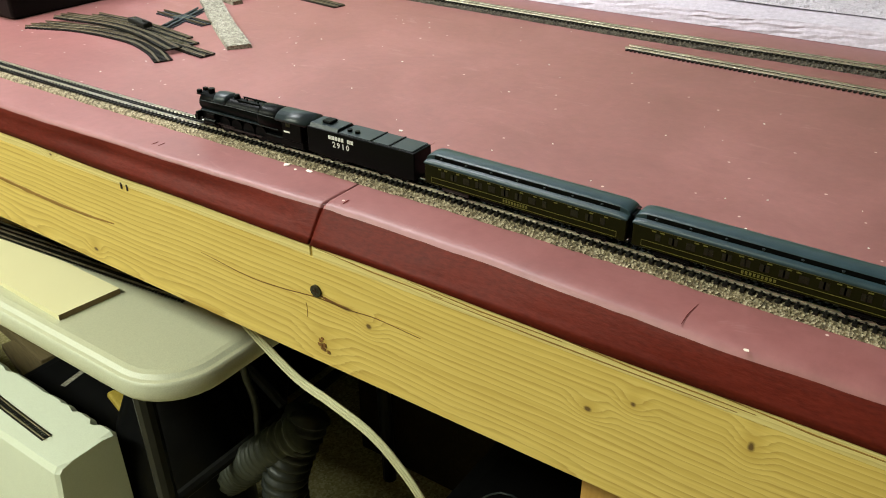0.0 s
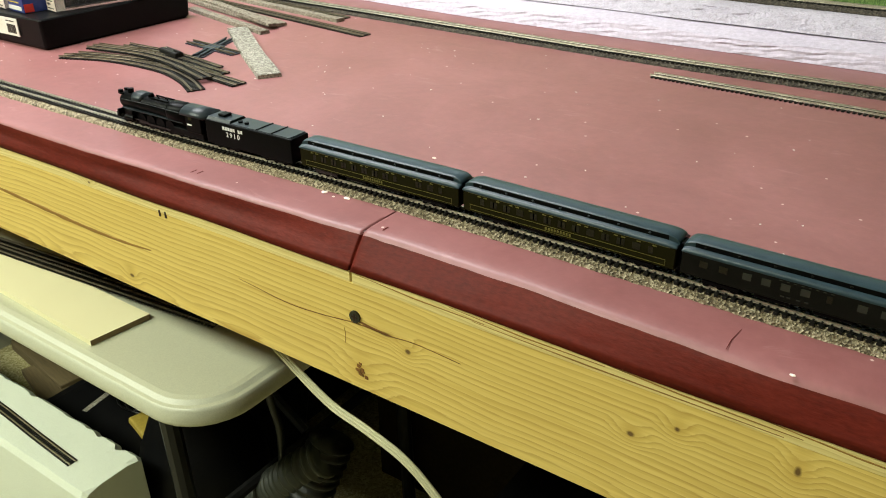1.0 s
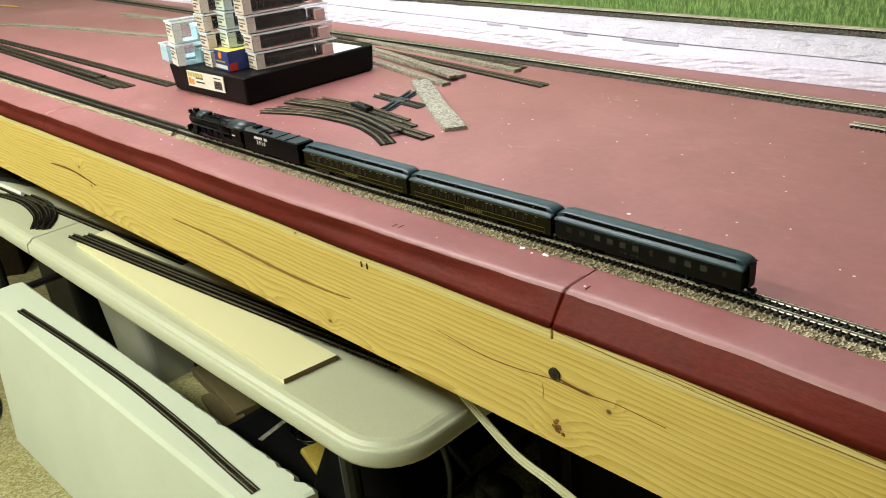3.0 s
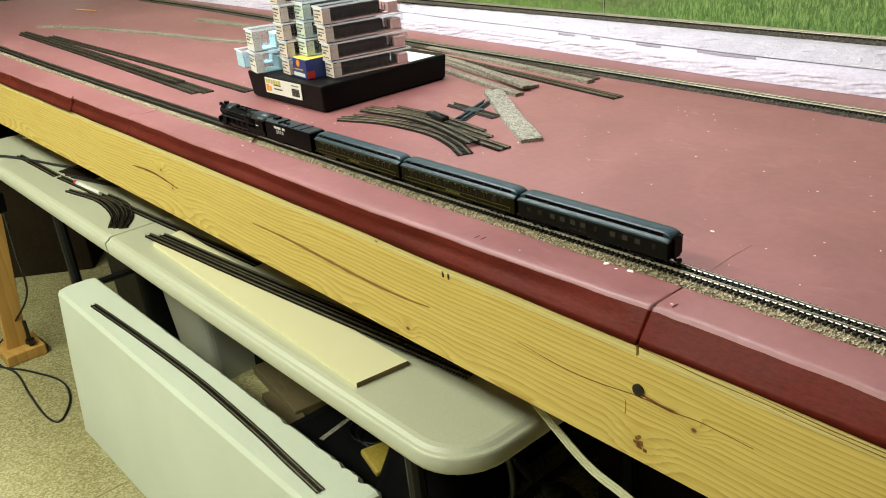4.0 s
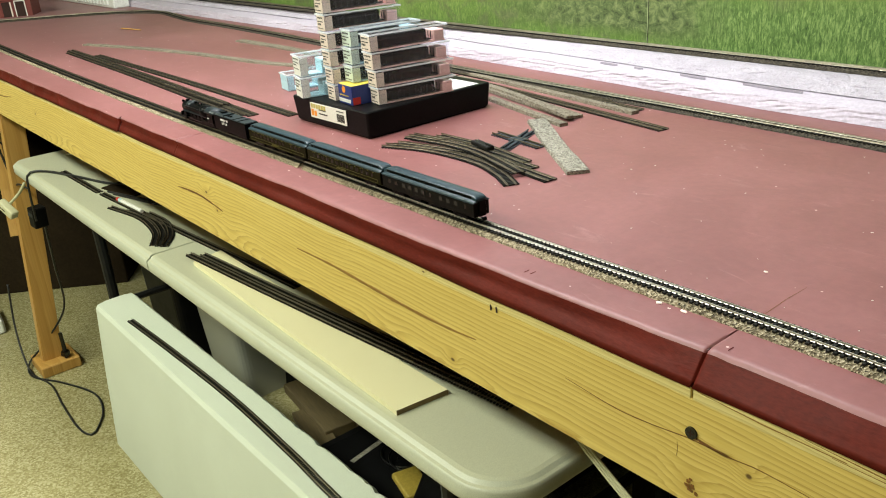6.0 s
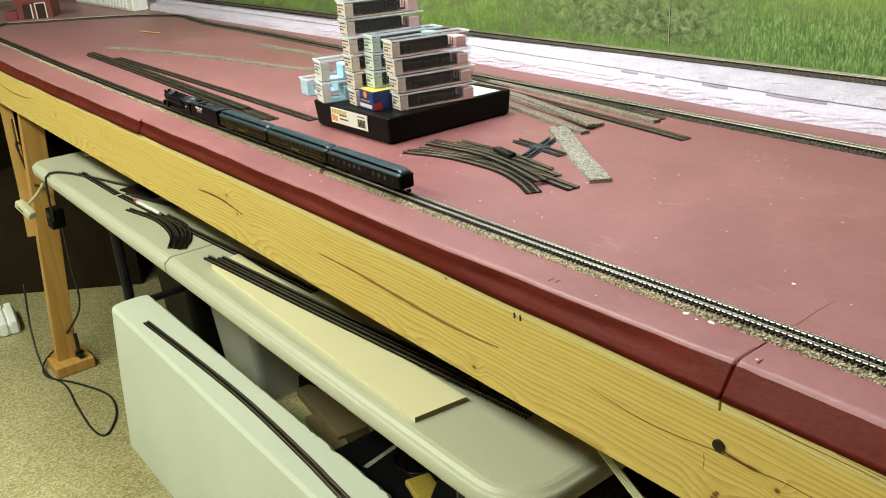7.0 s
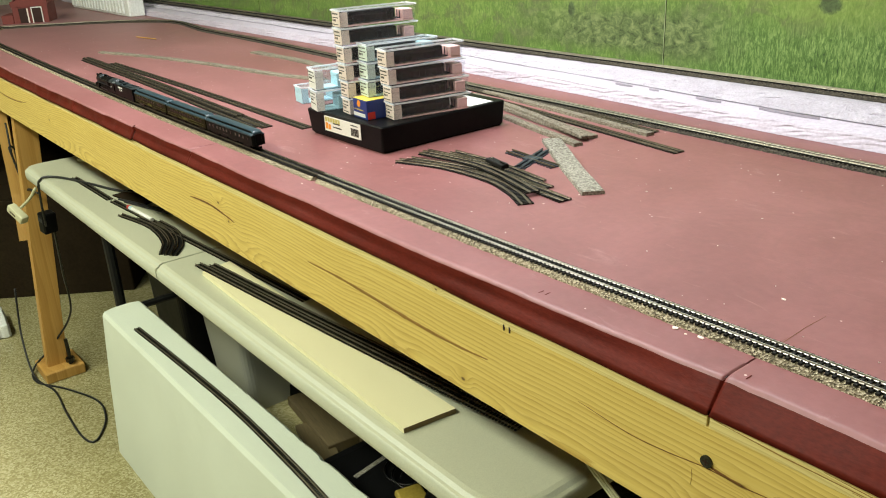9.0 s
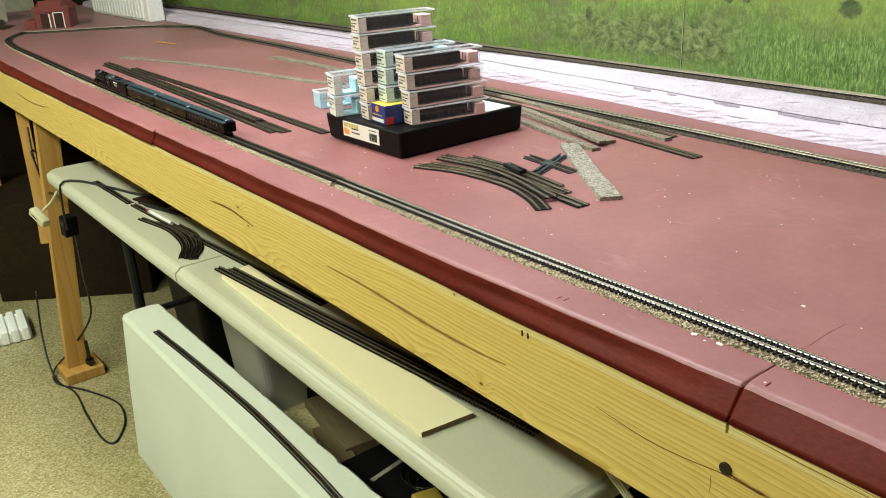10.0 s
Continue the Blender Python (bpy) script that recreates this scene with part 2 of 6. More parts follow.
def grass_print_material():
    """Printed backdrop panel: a sunny meadow slope with rough tussocks."""
    m, nodes, links, bsdf = nodes_of("meadow_print")
    blades = noise_tex(nodes, links, coords(nodes, links, (150, 1, 62)), 1.0, 8, 0.80, 0.9)
    patch = noise_tex(nodes, links, coords(nodes, links, (3.2, 1, 7)), 1.0, 6, 0.65, 0.8)
    tuft = noise_tex(nodes, links, coords(nodes, links, (14, 1, 16)), 1.0, 5, 0.7, 1.2)
    col = ramp(nodes, links, blades, [(0.30, (0.014, 0.040, 0.006)), (0.5, (0.105, 0.195, 0.034)), (0.68, (0.36, 0.46, 0.15))])
    soft_col = ramp(nodes, links, patch, [(0.3, (0.075, 0.115, 0.030)), (0.5, (0.135, 0.22, 0.045)), (0.72, (0.25, 0.32, 0.095))])
    col = mixed(nodes, links, 0.40, col, soft_col)
    col = mixed(nodes, links, ramp(nodes, links, tuft, [(0.50, (0, 0, 0)), (0.64, (0.8, 0.8, 0.8))]), col, mixed(nodes, links, blades, (0.012, 0.028, 0.008), (0.19, 0.21, 0.095)))
    # sunlit yellow-green stretches, dark shrubs, and a pale sky over a hilly horizon
    sun = noise_tex(nodes, links, coords(nodes, links, (1.6, 1, 4.5)), 1.0, 3, 0.5, 0.4)
    geo = nodes.new("ShaderNodeNewGeometry")
    xyz = nodes.new("ShaderNodeSeparateXYZ")
    links.new(geo.outputs["Position"], xyz.inputs[0])
    rise = nodes.new("ShaderNodeMath")
    rise.operation = "MULTIPLY_ADD"
    links.new(xyz.outputs[2], rise.inputs[0])
    rise.inputs[1].default_value = 3.2
    links.new(sun, rise.inputs[2])
    col = mixed(nodes, links, ramp_wide(nodes, links, rise.outputs[0], 4.12, 4.34), col, mixed(nodes, links, 0.6, (0.24, 0.33, 0.06), ramp(nodes, links, blades, [(0.3, (0.10, 0.17, 0.03)), (0.7, (0.30, 0.40, 0.11))])))
    # tall grass on the near slope, and rough broken ground beside it
    stalks = noise_tex(nodes, links, coords(nodes, links, (240, 1, 62)), 1.0, 7, 0.78, 0.8)
    edge = noise_tex(nodes, links, coords(nodes, links, (11, 1, 11)), 1.0, 5, 0.65, 0.5)

    def fade(axis, a, b, wobble):
        mid_pos = nodes.new("ShaderNodeMath")
        mid_pos.operation = "MULTIPLY_ADD"
        links.new(edge, mid_pos.inputs[0])
        mid_pos.inputs[1].default_value = wobble
        links.new(xyz.outputs[axis], mid_pos.inputs[2])
        fr = nodes.new("ShaderNodeMapRange")
        fr.inputs["From Min"].default_value, fr.inputs["From Max"].default_value = a + wobble * 0.5, b + wobble * 0.5
        links.new(mid_pos.outputs[0], fr.inputs["Value"])
        return fr.outputs[0]

    def times(a, b):
        n = nodes.new("ShaderNodeMath")
        n.operation = "MULTIPLY"
        links.new(a, n.inputs[0])
        links.new(b, n.inputs[1])
        return n.outputs[0]
    tall = times(fade(0, -0.70, -0.52, 0.16), fade(2, 1.165, 1.125, 0.07))
    col = mixed(nodes, links, tall, col, ramp(nodes, links, stalks, [(0.30, (0.010, 0.030, 0.006)), (0.48, (0.085, 0.165, 0.034)), (0.66, (0.30, 0.42, 0.135))]))
    rough_ground = times(times(fade(0, -1.15, -0.85, 0.25), fade(0, -0.50, -0.62, 0.20)), times(fade(2, 1.062, 1.085, 0.04), fade(2, 1.170, 1.135, 0.05)))
    clumps = noise_tex(nodes, links, coords(nodes, links, (55, 1, 70)), 1.0, 6, 0.75, 0.7)
    col = mixed(nodes, links, rough_ground, col, ramp(nodes, links, clumps, [(0.34, (0.018, 0.034, 0.012)), (0.5, (0.105, 0.150, 0.050)), (0.66, (0.24, 0.29, 0.115))]))
    leafy = noise_tex(nodes, links, coords(nodes, links, (60, 1, 60)), 1.0, 4, 0.7, 0.5)
    for bx, bz, bw, bh in SHRUBS:
        far2 = None
        for axis, centre, size in ((0, bx, bw), (2, bz, bh)):
            d = nodes.new("ShaderNodeMath")
            d.operation = "SUBTRACT"
            links.new(xyz.outputs[axis], d.inputs[0])
            d.inputs[1].default_value = centre
            q = nodes.new("ShaderNodeMath")
            q.operation = "DIVIDE"
            links.new(d.outputs[0], q.inputs[0])
            q.inputs[1].default_value = size
            p = nodes.new("ShaderNodeMath")
            p.operation = "MULTIPLY"
            links.new(q.outputs[0], p.inputs[0])
            links.new(q.outputs[0], p.inputs[1])
            if far2 is None:
                far2 = p.outputs[0]
            else:
                s = nodes.new("ShaderNodeMath")
                links.new(far2, s.inputs[0])
                links.new(p.outputs[0], s.inputs[1])
                far2 = s.outputs[0]
        s = nodes.new("ShaderNodeMath")
        links.new(far2, s.inputs[0])
        links.new(leafy, s.inputs[1])
        col = mixed(nodes, links, ramp(nodes, links, s.outputs[0], [(0.75, (0.85, 0.85, 0.85)), (1.15, (0, 0, 0))]), col, ramp(nodes, links, leafy, [(0.35, (0.012, 0.022, 0.010)), (0.65, (0.075, 0.115, 0.05))]))
    hill = noise_tex(nodes, links, coords(nodes, links, (1.3, 0, 0)), 1.0, 4, 0.5)
    level = nodes.new("ShaderNodeMath")
    level.operation = "MULTIPLY_ADD"
    links.new(hill, level.inputs[0])
    level.inputs[1].default_value = -0.14
    links.new(xyz.outputs[2], level.inputs[2])
    over = nodes.new("ShaderNodeMath")
    over.operation = "GREATER_THAN"
    links.new(level.outputs[0], over.inputs[0])
    over.inputs[1].default_value = HORIZON
    col = mixed(nodes, links, over.outputs[0], col, (0.62, 0.72, 0.80))
    links.new(col, bsdf.inputs["Base Color"])
    bsdf.inputs["Roughness"].default_value = 0.45
    return m


RED = red_paint_material()
# Darker red for the front rim faces than for the deck top.
RED_RIM = surface("dark_rim_red", (0.062, 0.0062, 0.0032), (0.108, 0.0125, 0.0065), 26, 0.52, bump=0.5, bump_scale=60, dist=0.0016, spec=0.10, stretch=(0.5, 1, 1.6))
# Near-black wall colour carries the deep shade below the bench.
WALL_SHADE = surface("shade_dark_wall", (0.014, 0.011, 0.007), (0.030, 0.024, 0.015), 4, 0.9, bump=0.4, bump_scale=60, dist=0.003, spec=0.08)
WALL_PALE = surface("pale_cream_wall", (0.76, 0.75, 0.56), (0.84, 0.83, 0.64), 2, 0.85, bump=0.3, bump_scale=60, dist=0.003)
PINE = ring_pine_material("pine_beam", (0.72, 0.555, 0.175), (0.66, 0.475, 0.115), (0.38, 0.215, 0.030), 0.0050, BEAM_KNOTS)
PINE_STRIP = ring_pine_material("pine_strip", (0.74, 0.63, 0.29), (0.69, 0.56, 0.22), (0.45, 0.32, 0.09), 0.0040, [(-0.329, 0.978, 0.0026, 0.0016)])
PINE_LEG = pine_material("pine_leg", (0.56, 0.33, 0.09), (0.48, 0.26, 0.06), (0.34, 0.16, 0.03), along="z", seed=7.0)
DARK_SEAM = plain("dark_seam", (0.03, 0.012, 0.008), 0.9)
KNOT = surface("knot_wood", (0.10, 0.035, 0.006), (0.22, 0.09, 0.015), 60, 0.6)
PINK = surface("pink_foam", (0.45, 0.395, 0.475), (0.56, 0.505, 0.59), 12, 0.75, bump=0.5, bump_scale=120, dist=0.002)
PINK_ROUGH = surface("torn_pink_foam", (0.43, 0.385, 0.455), (0.60, 0.555, 0.63), 30, 0.85, bump=1.0, bump_scale=160, dist=0.006)
CORK = speckled("cork_roadbed", (0.245, 0.195, 0.115), (0.022, 0.016, 0.009), (0.66, 0.57, 0.40), 640)
CORK_MID = speckled("weathered_cork", (0.200, 0.168, 0.122), (0.075, 0.062, 0.044), (0.33, 0.29, 0.215), 420)
CORK_DARK = speckled("dark_cork", (0.045, 0.036, 0.024), (0.016, 0.013, 0.009), (0.11, 0.094, 0.066), 420)
CORK_GREY = speckled("grey_cork", (0.25, 0.23, 0.185), (0.09, 0.08, 0.06), (0.46, 0.435, 0.36), 420)
TIE = surface("black_plastic_ties", (0.005, 0.005, 0.0045), (0.012, 0.011, 0.009), 80, 0.55, bump=0.2, spec=0.2)
TIE_OLD = surface("brown_plastic_ties", (0.014, 0.012, 0.008), (0.028, 0.025, 0.017), 80, 0.6, bump=0.2, spec=0.25)
RAIL = surface("nickel_silver_rail", (0.46, 0.43, 0.35), (0.62, 0.585, 0.49), 40, 0.42, metal=1.0, bump=0)
RAIL_OLD = surface("dull_rail", (0.14, 0.12, 0.085), (0.25, 0.215, 0.15), 40, 0.45, metal=1.0, bump=0)
TABLE = surface("ivory_table_plastic", (0.495, 0.495, 0.36), (0.525, 0.525, 0.385), 2, 0.42, fine=700, bump=0.08, bump_scale=420, dist=0.0006)
TABLE_EDGE = surface("ivory_table_rim", (0.49, 0.50, 0.385), (0.52, 0.53, 0.41), 2, 0.36, fine=700, bump=0.08, bump_scale=300, dist=0.0004)
BOARD = surface("cream_hardboard", (0.76, 0.70, 0.43), (0.80, 0.745, 0.47), 6, 0.55, fine=900, bump=0.03, bump_scale=200)
BOARD_EDGE = surface("hardboard_edge", (0.16, 0.11, 0.05), (0.24, 0.17, 0.08), 60, 0.8)
FOAM = surface("white_foam_block", (0.585, 0.62, 0.515), (0.65, 0.69, 0.58), 5, 0.8, fine=900, bump=0.25, bump_scale=160, dist=0.0010)
WHITE = surface("white_styrofoam", (0.76, 0.78, 0.74), (0.86, 0.88, 0.84), 10, 0.8, bump=0.4, bump_scale=260, dist=0.001)
FLOOR = speckled("terrazzo_floor", (0.32, 0.285, 0.135), (0.20, 0.17, 0.07), (0.53, 0.49, 0.30), 230, 0.27, 0.05, 0.0005)
WALL = surface("basement_wall", (0.24, 0.22, 0.17), (0.31, 0.29, 0.22), 2, 0.85, bump=0.4, bump_scale=60, dist=0.003)
CEIL = surface("ceiling_white", (0.78, 0.78, 0.75), (0.84, 0.84, 0.81), 3, 0.9, bump=0.3)
MEADOW = grass_print_material()
BLACK_CASE = surface("black_case_plastic", (0.003, 0.003, 0.0032), (0.006, 0.006, 0.0065), 20, 0.40, bump=0.25, bump_scale=900, dist=0.0003, spec=0.10)
ENGINE = surface("engine_black", (0.0010, 0.0012, 0.0013), (0.0022, 0.0027, 0.0030), 120, 0.36, bump=0.15, bump_scale=900, dist=0.0002, spec=0.06)
ENGINE_GREY = surface("engine_graphite", (0.010, 0.015, 0.017), (0.019, 0.027, 0.031), 120, 0.36, bump=0.1, bump_scale=900, dist=0.0002, spec=0.30)
COACH = surface("coach_olive", (0.0072, 0.0068, 0.0014), (0.0115, 0.0108, 0.0024), 90, 0.45, bump=0.05, spec=0.05)
COACH_DARK = surface("coach_dark", (0.0045, 0.0045, 0.0035), (0.008, 0.008, 0.006), 90, 0.45, bump=0.05, spec=0.05)
COACH_ROOF = surface("coach_roof", (0.012, 0.026, 0.033), (0.021, 0.042, 0.053), 110, 0.34, bump=0.15, bump_scale=800, dist=0.0002, spec=0.34)
GOLD = plain("gold_lettering", (0.110, 0.100, 0.014), 0.5)
PANE = plain("coach_pane", (0.0085, 0.0075, 0.0045), 0.2, spec=0.25)
PANE_PALE = plain("pale_pane", (0.026, 0.027, 0.022), 0.2, spec=0.25)
WHITE_INK = plain("white_ink", (0.75, 0.75, 0.72), 0.6)
LABEL = surface("white_label", (0.74, 0.72, 0.66), (0.80, 0.78, 0.72), 50, 0.5, bump=0)
LABEL_PINK = surface("pinkish_label", (0.74, 0.62, 0.54), (0.80, 0.68, 0.60), 50, 0.5, bump=0)
LABEL_MINT = surface("mint_label", (0.62, 0.70, 0.60), (0.70, 0.77, 0.67), 50, 0.5, bump=0)
INK = plain("label_ink", (0.05, 0.04, 0.035), 0.7)
ORANGE = plain("orange_ink", (0.80, 0.28, 0.02), 0.6)
OLIVE_INK = plain("olive_gold_ink", (0.50, 0.42, 0.10), 0.6)
YELLOW = plain("yellow_ink", (0.74, 0.58, 0.08), 0.6)
BLUE_BOX = surface("blue_card", (0.015, 0.03, 0.16), (0.02, 0.045, 0.22), 40, 0.35, bump=0.05)
RED_INK = plain("red_ink", (0.55, 0.03, 0.02), 0.5)
# Whiter, less clear mix puts the lid edges' highlights into the rim colour.
RIM_GLINT = clear_plastic("glint_clear_rim", (0.90, 0.92, 0.94), 0.52)
CLEAR_BLUE = clear_plastic("bluish_case", (0.62, 0.76, 0.80), 0.06)
CLEAR_PINK = clear_plastic("pinkish_case", (0.84, 0.72, 0.72), 0.03)
PINK_INSERT = surface("pink_case_insert", (0.72, 0.42, 0.40), (0.80, 0.52, 0.49), 40, 0.5, bump=0.05)
BLUE_INSERT = surface("blue_case_insert", (0.36, 0.60, 0.70), (0.48, 0.70, 0.78), 40, 0.5, bump=0.05)
CABLE_BLACK = plain("black_rubber", (0.010, 0.010, 0.010), 0.45)
CABLE_CREAM = surface("cream_cable", (0.50, 0.48, 0.30), (0.58, 0.56, 0.37), 60, 0.4, bump=0.03)
BLACK_METAL = surface("black_powder_coat", (0.008, 0.008, 0.008), (0.014, 0.014, 0.014), 50, 0.4, bump=0.05, spec=0.2)
# Card brown taken almost to black, with the under-bench shade in the colour.
CARD = surface("shade_dark_card", (0.014, 0.009, 0.005), (0.028, 0.019, 0.010), 8, 0.8, bump=0.2, spec=0.08)
TUB = clear_plastic("milky_tub", (0.62, 0.62, 0.52), 0.6, 0.3)
BARN = surface("barn_red", (0.13, 0.026, 0.020), (0.18, 0.036, 0.028), 60, 0.7, bump=0.3, bump_scale=500)
STEEL = surface("screw_steel", (0.03, 0.03, 0.03), (0.07, 0.07, 0.07), 300, 0.3, metal=1.0, bump=0)
DULL_YELLOW = surface("dull_yellow_bag", (0.30, 0.215, 0.03), (0.40, 0.29, 0.05), 12, 0.5, bump=0.3)
OLD_WOOD = surface("aged_brown_wood", (0.085, 0.060, 0.026), (0.15, 0.11, 0.05), 6, 0.7, bump=0.3, bump_scale=80, stretch=(0.3, 3, 3))
HOSE = surface("ribbed_hose", (0.009, 0.011, 0.009), (0.016, 0.019, 0.015), 50, 0.45, bump=0.1)
HOSE_GREY = surface("grey_hose", (0.022, 0.025, 0.017), (0.036, 0.040, 0.028), 50, 0.5, bump=0.1)
GLOW = bpy.data.materials.new("lamp_diffuser")
GLOW.use_nodes = True
GLOW.node_tree.nodes["Principled BSDF"].inputs["Emission Color"].default_value = (1.0, 0.985, 0.9, 1)
GLOW.node_tree.nodes["Principled BSDF"].inputs["Emission Strength"].default_value = 4.0


# ---- mesh helpers ----
def mesh_from(bm, name, smooth=False):
    me = bpy.data.meshes.new(name)
    bmesh.ops.recalc_face_normals(bm, faces=bm.faces)
    if smooth:
        for f in bm.faces:
            f.smooth = True
    bm.to_mesh(me)
    bm.free()
    return me


def part(name, bm, material, parent, label="", smooth=False):
    me = bm if isinstance(bm, bpy.types.Mesh) else mesh_from(bm, name, smooth)
    if material and not me.materials:
        me.materials.append(material)
    ob = new(name, me)
    ob.parent = parent
    return tagged(ob, label=label)


def thing(name, m, label, category, group="", kind=""):
    ob = new(name)
    ob.empty_display_size = 0.05
    ob.matrix_world = m
    return tagged(ob, label, category, group, kind)


def solid(name, bm, material, label, category="", kind="", smooth=False, m=None):
    me = mesh_from(bm, name, smooth)
    me.materials.append(material)
    ob = new(name, me)
    if m is not None:
        ob.matrix_world = m
    return tagged(ob, label, category, "", kind)


def box(bm, x0, x1, y0, y1, z0, z1, bevel=0.0, seg=1):
    made = bmesh.ops.create_cube(bm, size=1.0)["verts"]
    bmesh.ops.scale(bm, vec=(x1 - x0, y1 - y0, z1 - z0), verts=made)
    bmesh.ops.translate(bm, vec=((x0 + x1) / 2, (y0 + y1) / 2, (z0 + z1) / 2), verts=made)
    if bevel:
        edges = list({e for v in made for e in v.link_edges})
        bmesh.ops.bevel(bm, geom=edges, offset=bevel, segments=seg, affect="EDGES", profile=0.5)
    return bm


def box_bm(*a, **k):
    return box(bmesh.new(), *a, **k)


def cyl(bm, r, depth, m, seg=16, r2=None):
    return bmesh.ops.create_cone(bm, cap_ends=True, segments=seg, radius1=r, radius2=r if r2 is None else r2, depth=depth, matrix=m)["verts"]


def cyl_bm(r, depth, m, seg=16, r2=None):
    bm = bmesh.new()
    cyl(bm, r, depth, m, seg, r2)
    return bm


def loft(bm, rings, caps=True, closed=True):
    """Joins rings of points, all of one length, into a skin."""
    rows = [[bm.verts.new(p) for p in ring] for ring in rings]
    n = len(rows[0])
    for a, b in zip(rows, rows[1:]):
        for i in range(n if closed else n - 1):
            bm.faces.new((a[i], a[(i + 1) % n], b[(i + 1) % n], b[i]))
    if caps:
        bm.faces.new(rows[0])
        bm.faces.new(rows[-1][::-1])
    return bm


def sweep(bm, path, profile, up=Vector((0, 0, 1))):
    """A profile of (side, height) along a path of points."""
    pts = [Vector(p) for p in path]
    rings = []
    for i, p in enumerate(pts):
        d = (pts[min(i + 1, len(pts) - 1)] - pts[max(i - 1, 0)]).normalized()
        side = d.cross(up).normalized()
        rings.append([p + side * a + up * b for a, b in profile])
    return loft(bm, rings)


def tube(bm, path, r, seg=8):
    pts = [Vector(p) for p in path]
    rings, ref = [], Vector((0.3, 0.2, 1)).normalized()
    for i, p in enumerate(pts):
        d = (pts[min(i + 1, len(pts) - 1)] - pts[max(i - 1, 0)]).normalized()
        s = d.cross(ref)
        s = s.normalized() if s.length > 1e-4 else d.orthogonal().normalized()
        u = s.cross(d)
        ref = u
        rr = r[i] if isinstance(r, list) else r
        rings.append([p + (s * math.cos(a) + u * math.sin(a)) * rr for a in (2 * math.pi * k / seg for k in range(seg))])
    return loft(bm, rings)


def smooth_path(points, step=0.02):
    """Catmull-Rom through the points, resampled evenly."""
    P = [Vector(p) for p in points]
    P = [2 * P[0] - P[1], *P, 2 * P[-1] - P[-2]]
    fine = []
    for i in range(1, len(P) - 2):
        for k in range(24):
            t = k / 24
            a, b, c, d = P[i - 1], P[i], P[i + 1], P[i + 2]
            fine.append(0.5 * (2 * b + (c - a) * t + (2 * a - 5 * b + 4 * c - d) * t * t + (3 * b - a - 3 * c + d) * t ** 3))
    fine.append(P[-2])
    out, left = [fine[0]], step
    for a, b in zip(fine, fine[1:]):
        seg = (b - a).length
        while seg >= left and seg > 0:
            a = a + (b - a) * (left / seg)
            out.append(a)
            seg -= left
            left = step
        left -= seg
    if (out[-1] - fine[-1]).length > step * 0.2:
        out.append(fine[-1])
    return out


def many_boxes(items):
    """One mesh of boxes: (centre, direction in plan, length along, across, height)."""
    verts, faces = [], []
    quad = ((0, 1, 3, 2), (4, 6, 7, 5), (0, 4, 5, 1), (2, 3, 7, 6), (0, 2, 6, 4), (1, 5, 7, 3))
    for c, d, la, ac, h in items:
        s = Vector((-d.y, d.x, 0))
        n = len(verts)
        for i in (-0.5, 0.5):
            for j in (-0.5, 0.5):
                for k in (-0.5, 0.5):
                    verts.append(c + d * (la * i) + s * (ac * j) + Vector((0, 0, h * k)))
        faces += [tuple(n + q for q in f) for f in quad]
    me = bpy.data.meshes.new("boxes")
    me.from_pydata([tuple(v) for v in verts], [], faces)
    return me


# ---- room ----
solid("floor", box_bm(-6.0, 3.2, -3.2, 1.05, -0.12, 0.0), FLOOR, "speckled terrazzo basement floor, olive and worn", "floor", "structure")
solid("ceiling", box_bm(-6.1, 3.3, -3.3, 1.15, 2.42, 2.52), CEIL, "plain off-white ceiling", "ceiling", "structure")
# North wall shows only below the bench, so shade is in its colour.
solid("wall_north", box_bm(-6.1, 3.3, 0.90, 1.05, 0.0, 2.42), WALL_SHADE, "basement wall behind the layout, coloured near black for the shade under the bench", "wall", "structure")
solid("wall_south", box_bm(-6.1, 3.3, -3.3, -3.2, 0.0, 2.42), WALL, "painted basement wall", "wall", "structure")
solid("wall_west", box_bm(-6.1, -6.0, -3.2, 0.90, 0.0, 2.42), WALL_PALE, "pale cream basement wall", "wall", "structure")
solid("wall_east", box_bm(3.2, 3.3, -3.2, 0.90, 0.0, 2.42), WALL, "painted basement wall", "wall", "structure")


def ceiling_fixture(x, y):
    th = thing("ceiling_light", pose(x, y, 2.42), "long fluorescent ceiling light, switched on", "lamp", "ceiling lights")
    part("housing", box_bm(-0.64, 0.64, -0.17, 0.17, -0.035, -0.002, 0.006), CEIL, th)
    part("diffuser", box_bm(-0.61, 0.61, -0.15, 0.15, -0.045, -0.0355), GLOW, th, "glowing milky diffuser")


for lx, ly, lp, lc in LAMPS:
    ceiling_fixture(lx, ly)


# ---- the layout bench ----
def edge_y(x):
    """Front edge of the deck: wavers a little along its length."""
    far = max(0.0, -x - 1.7)
    return -0.007 + 0.012 * math.exp(-((x - 0.08) / 0.24) ** 2) + 0.0012 * math.sin(x * 19.0) + 0.018 * far * far - (0.0045 if x < -1.203 else 0.0)


bench = thing("layout_bench", pose(0, 0, 0), "long model railway bench with red painted foam deck on pine beams", "bench")


# saw cuts in the rim: place, how far back they run, depth
CUTS = [(-1.545, 0.0, 0.0020), (-1.203, 0.0, 0.0035), (-0.961, 0.004, 0.0040), (0.0, 0.030, 0.0050)]


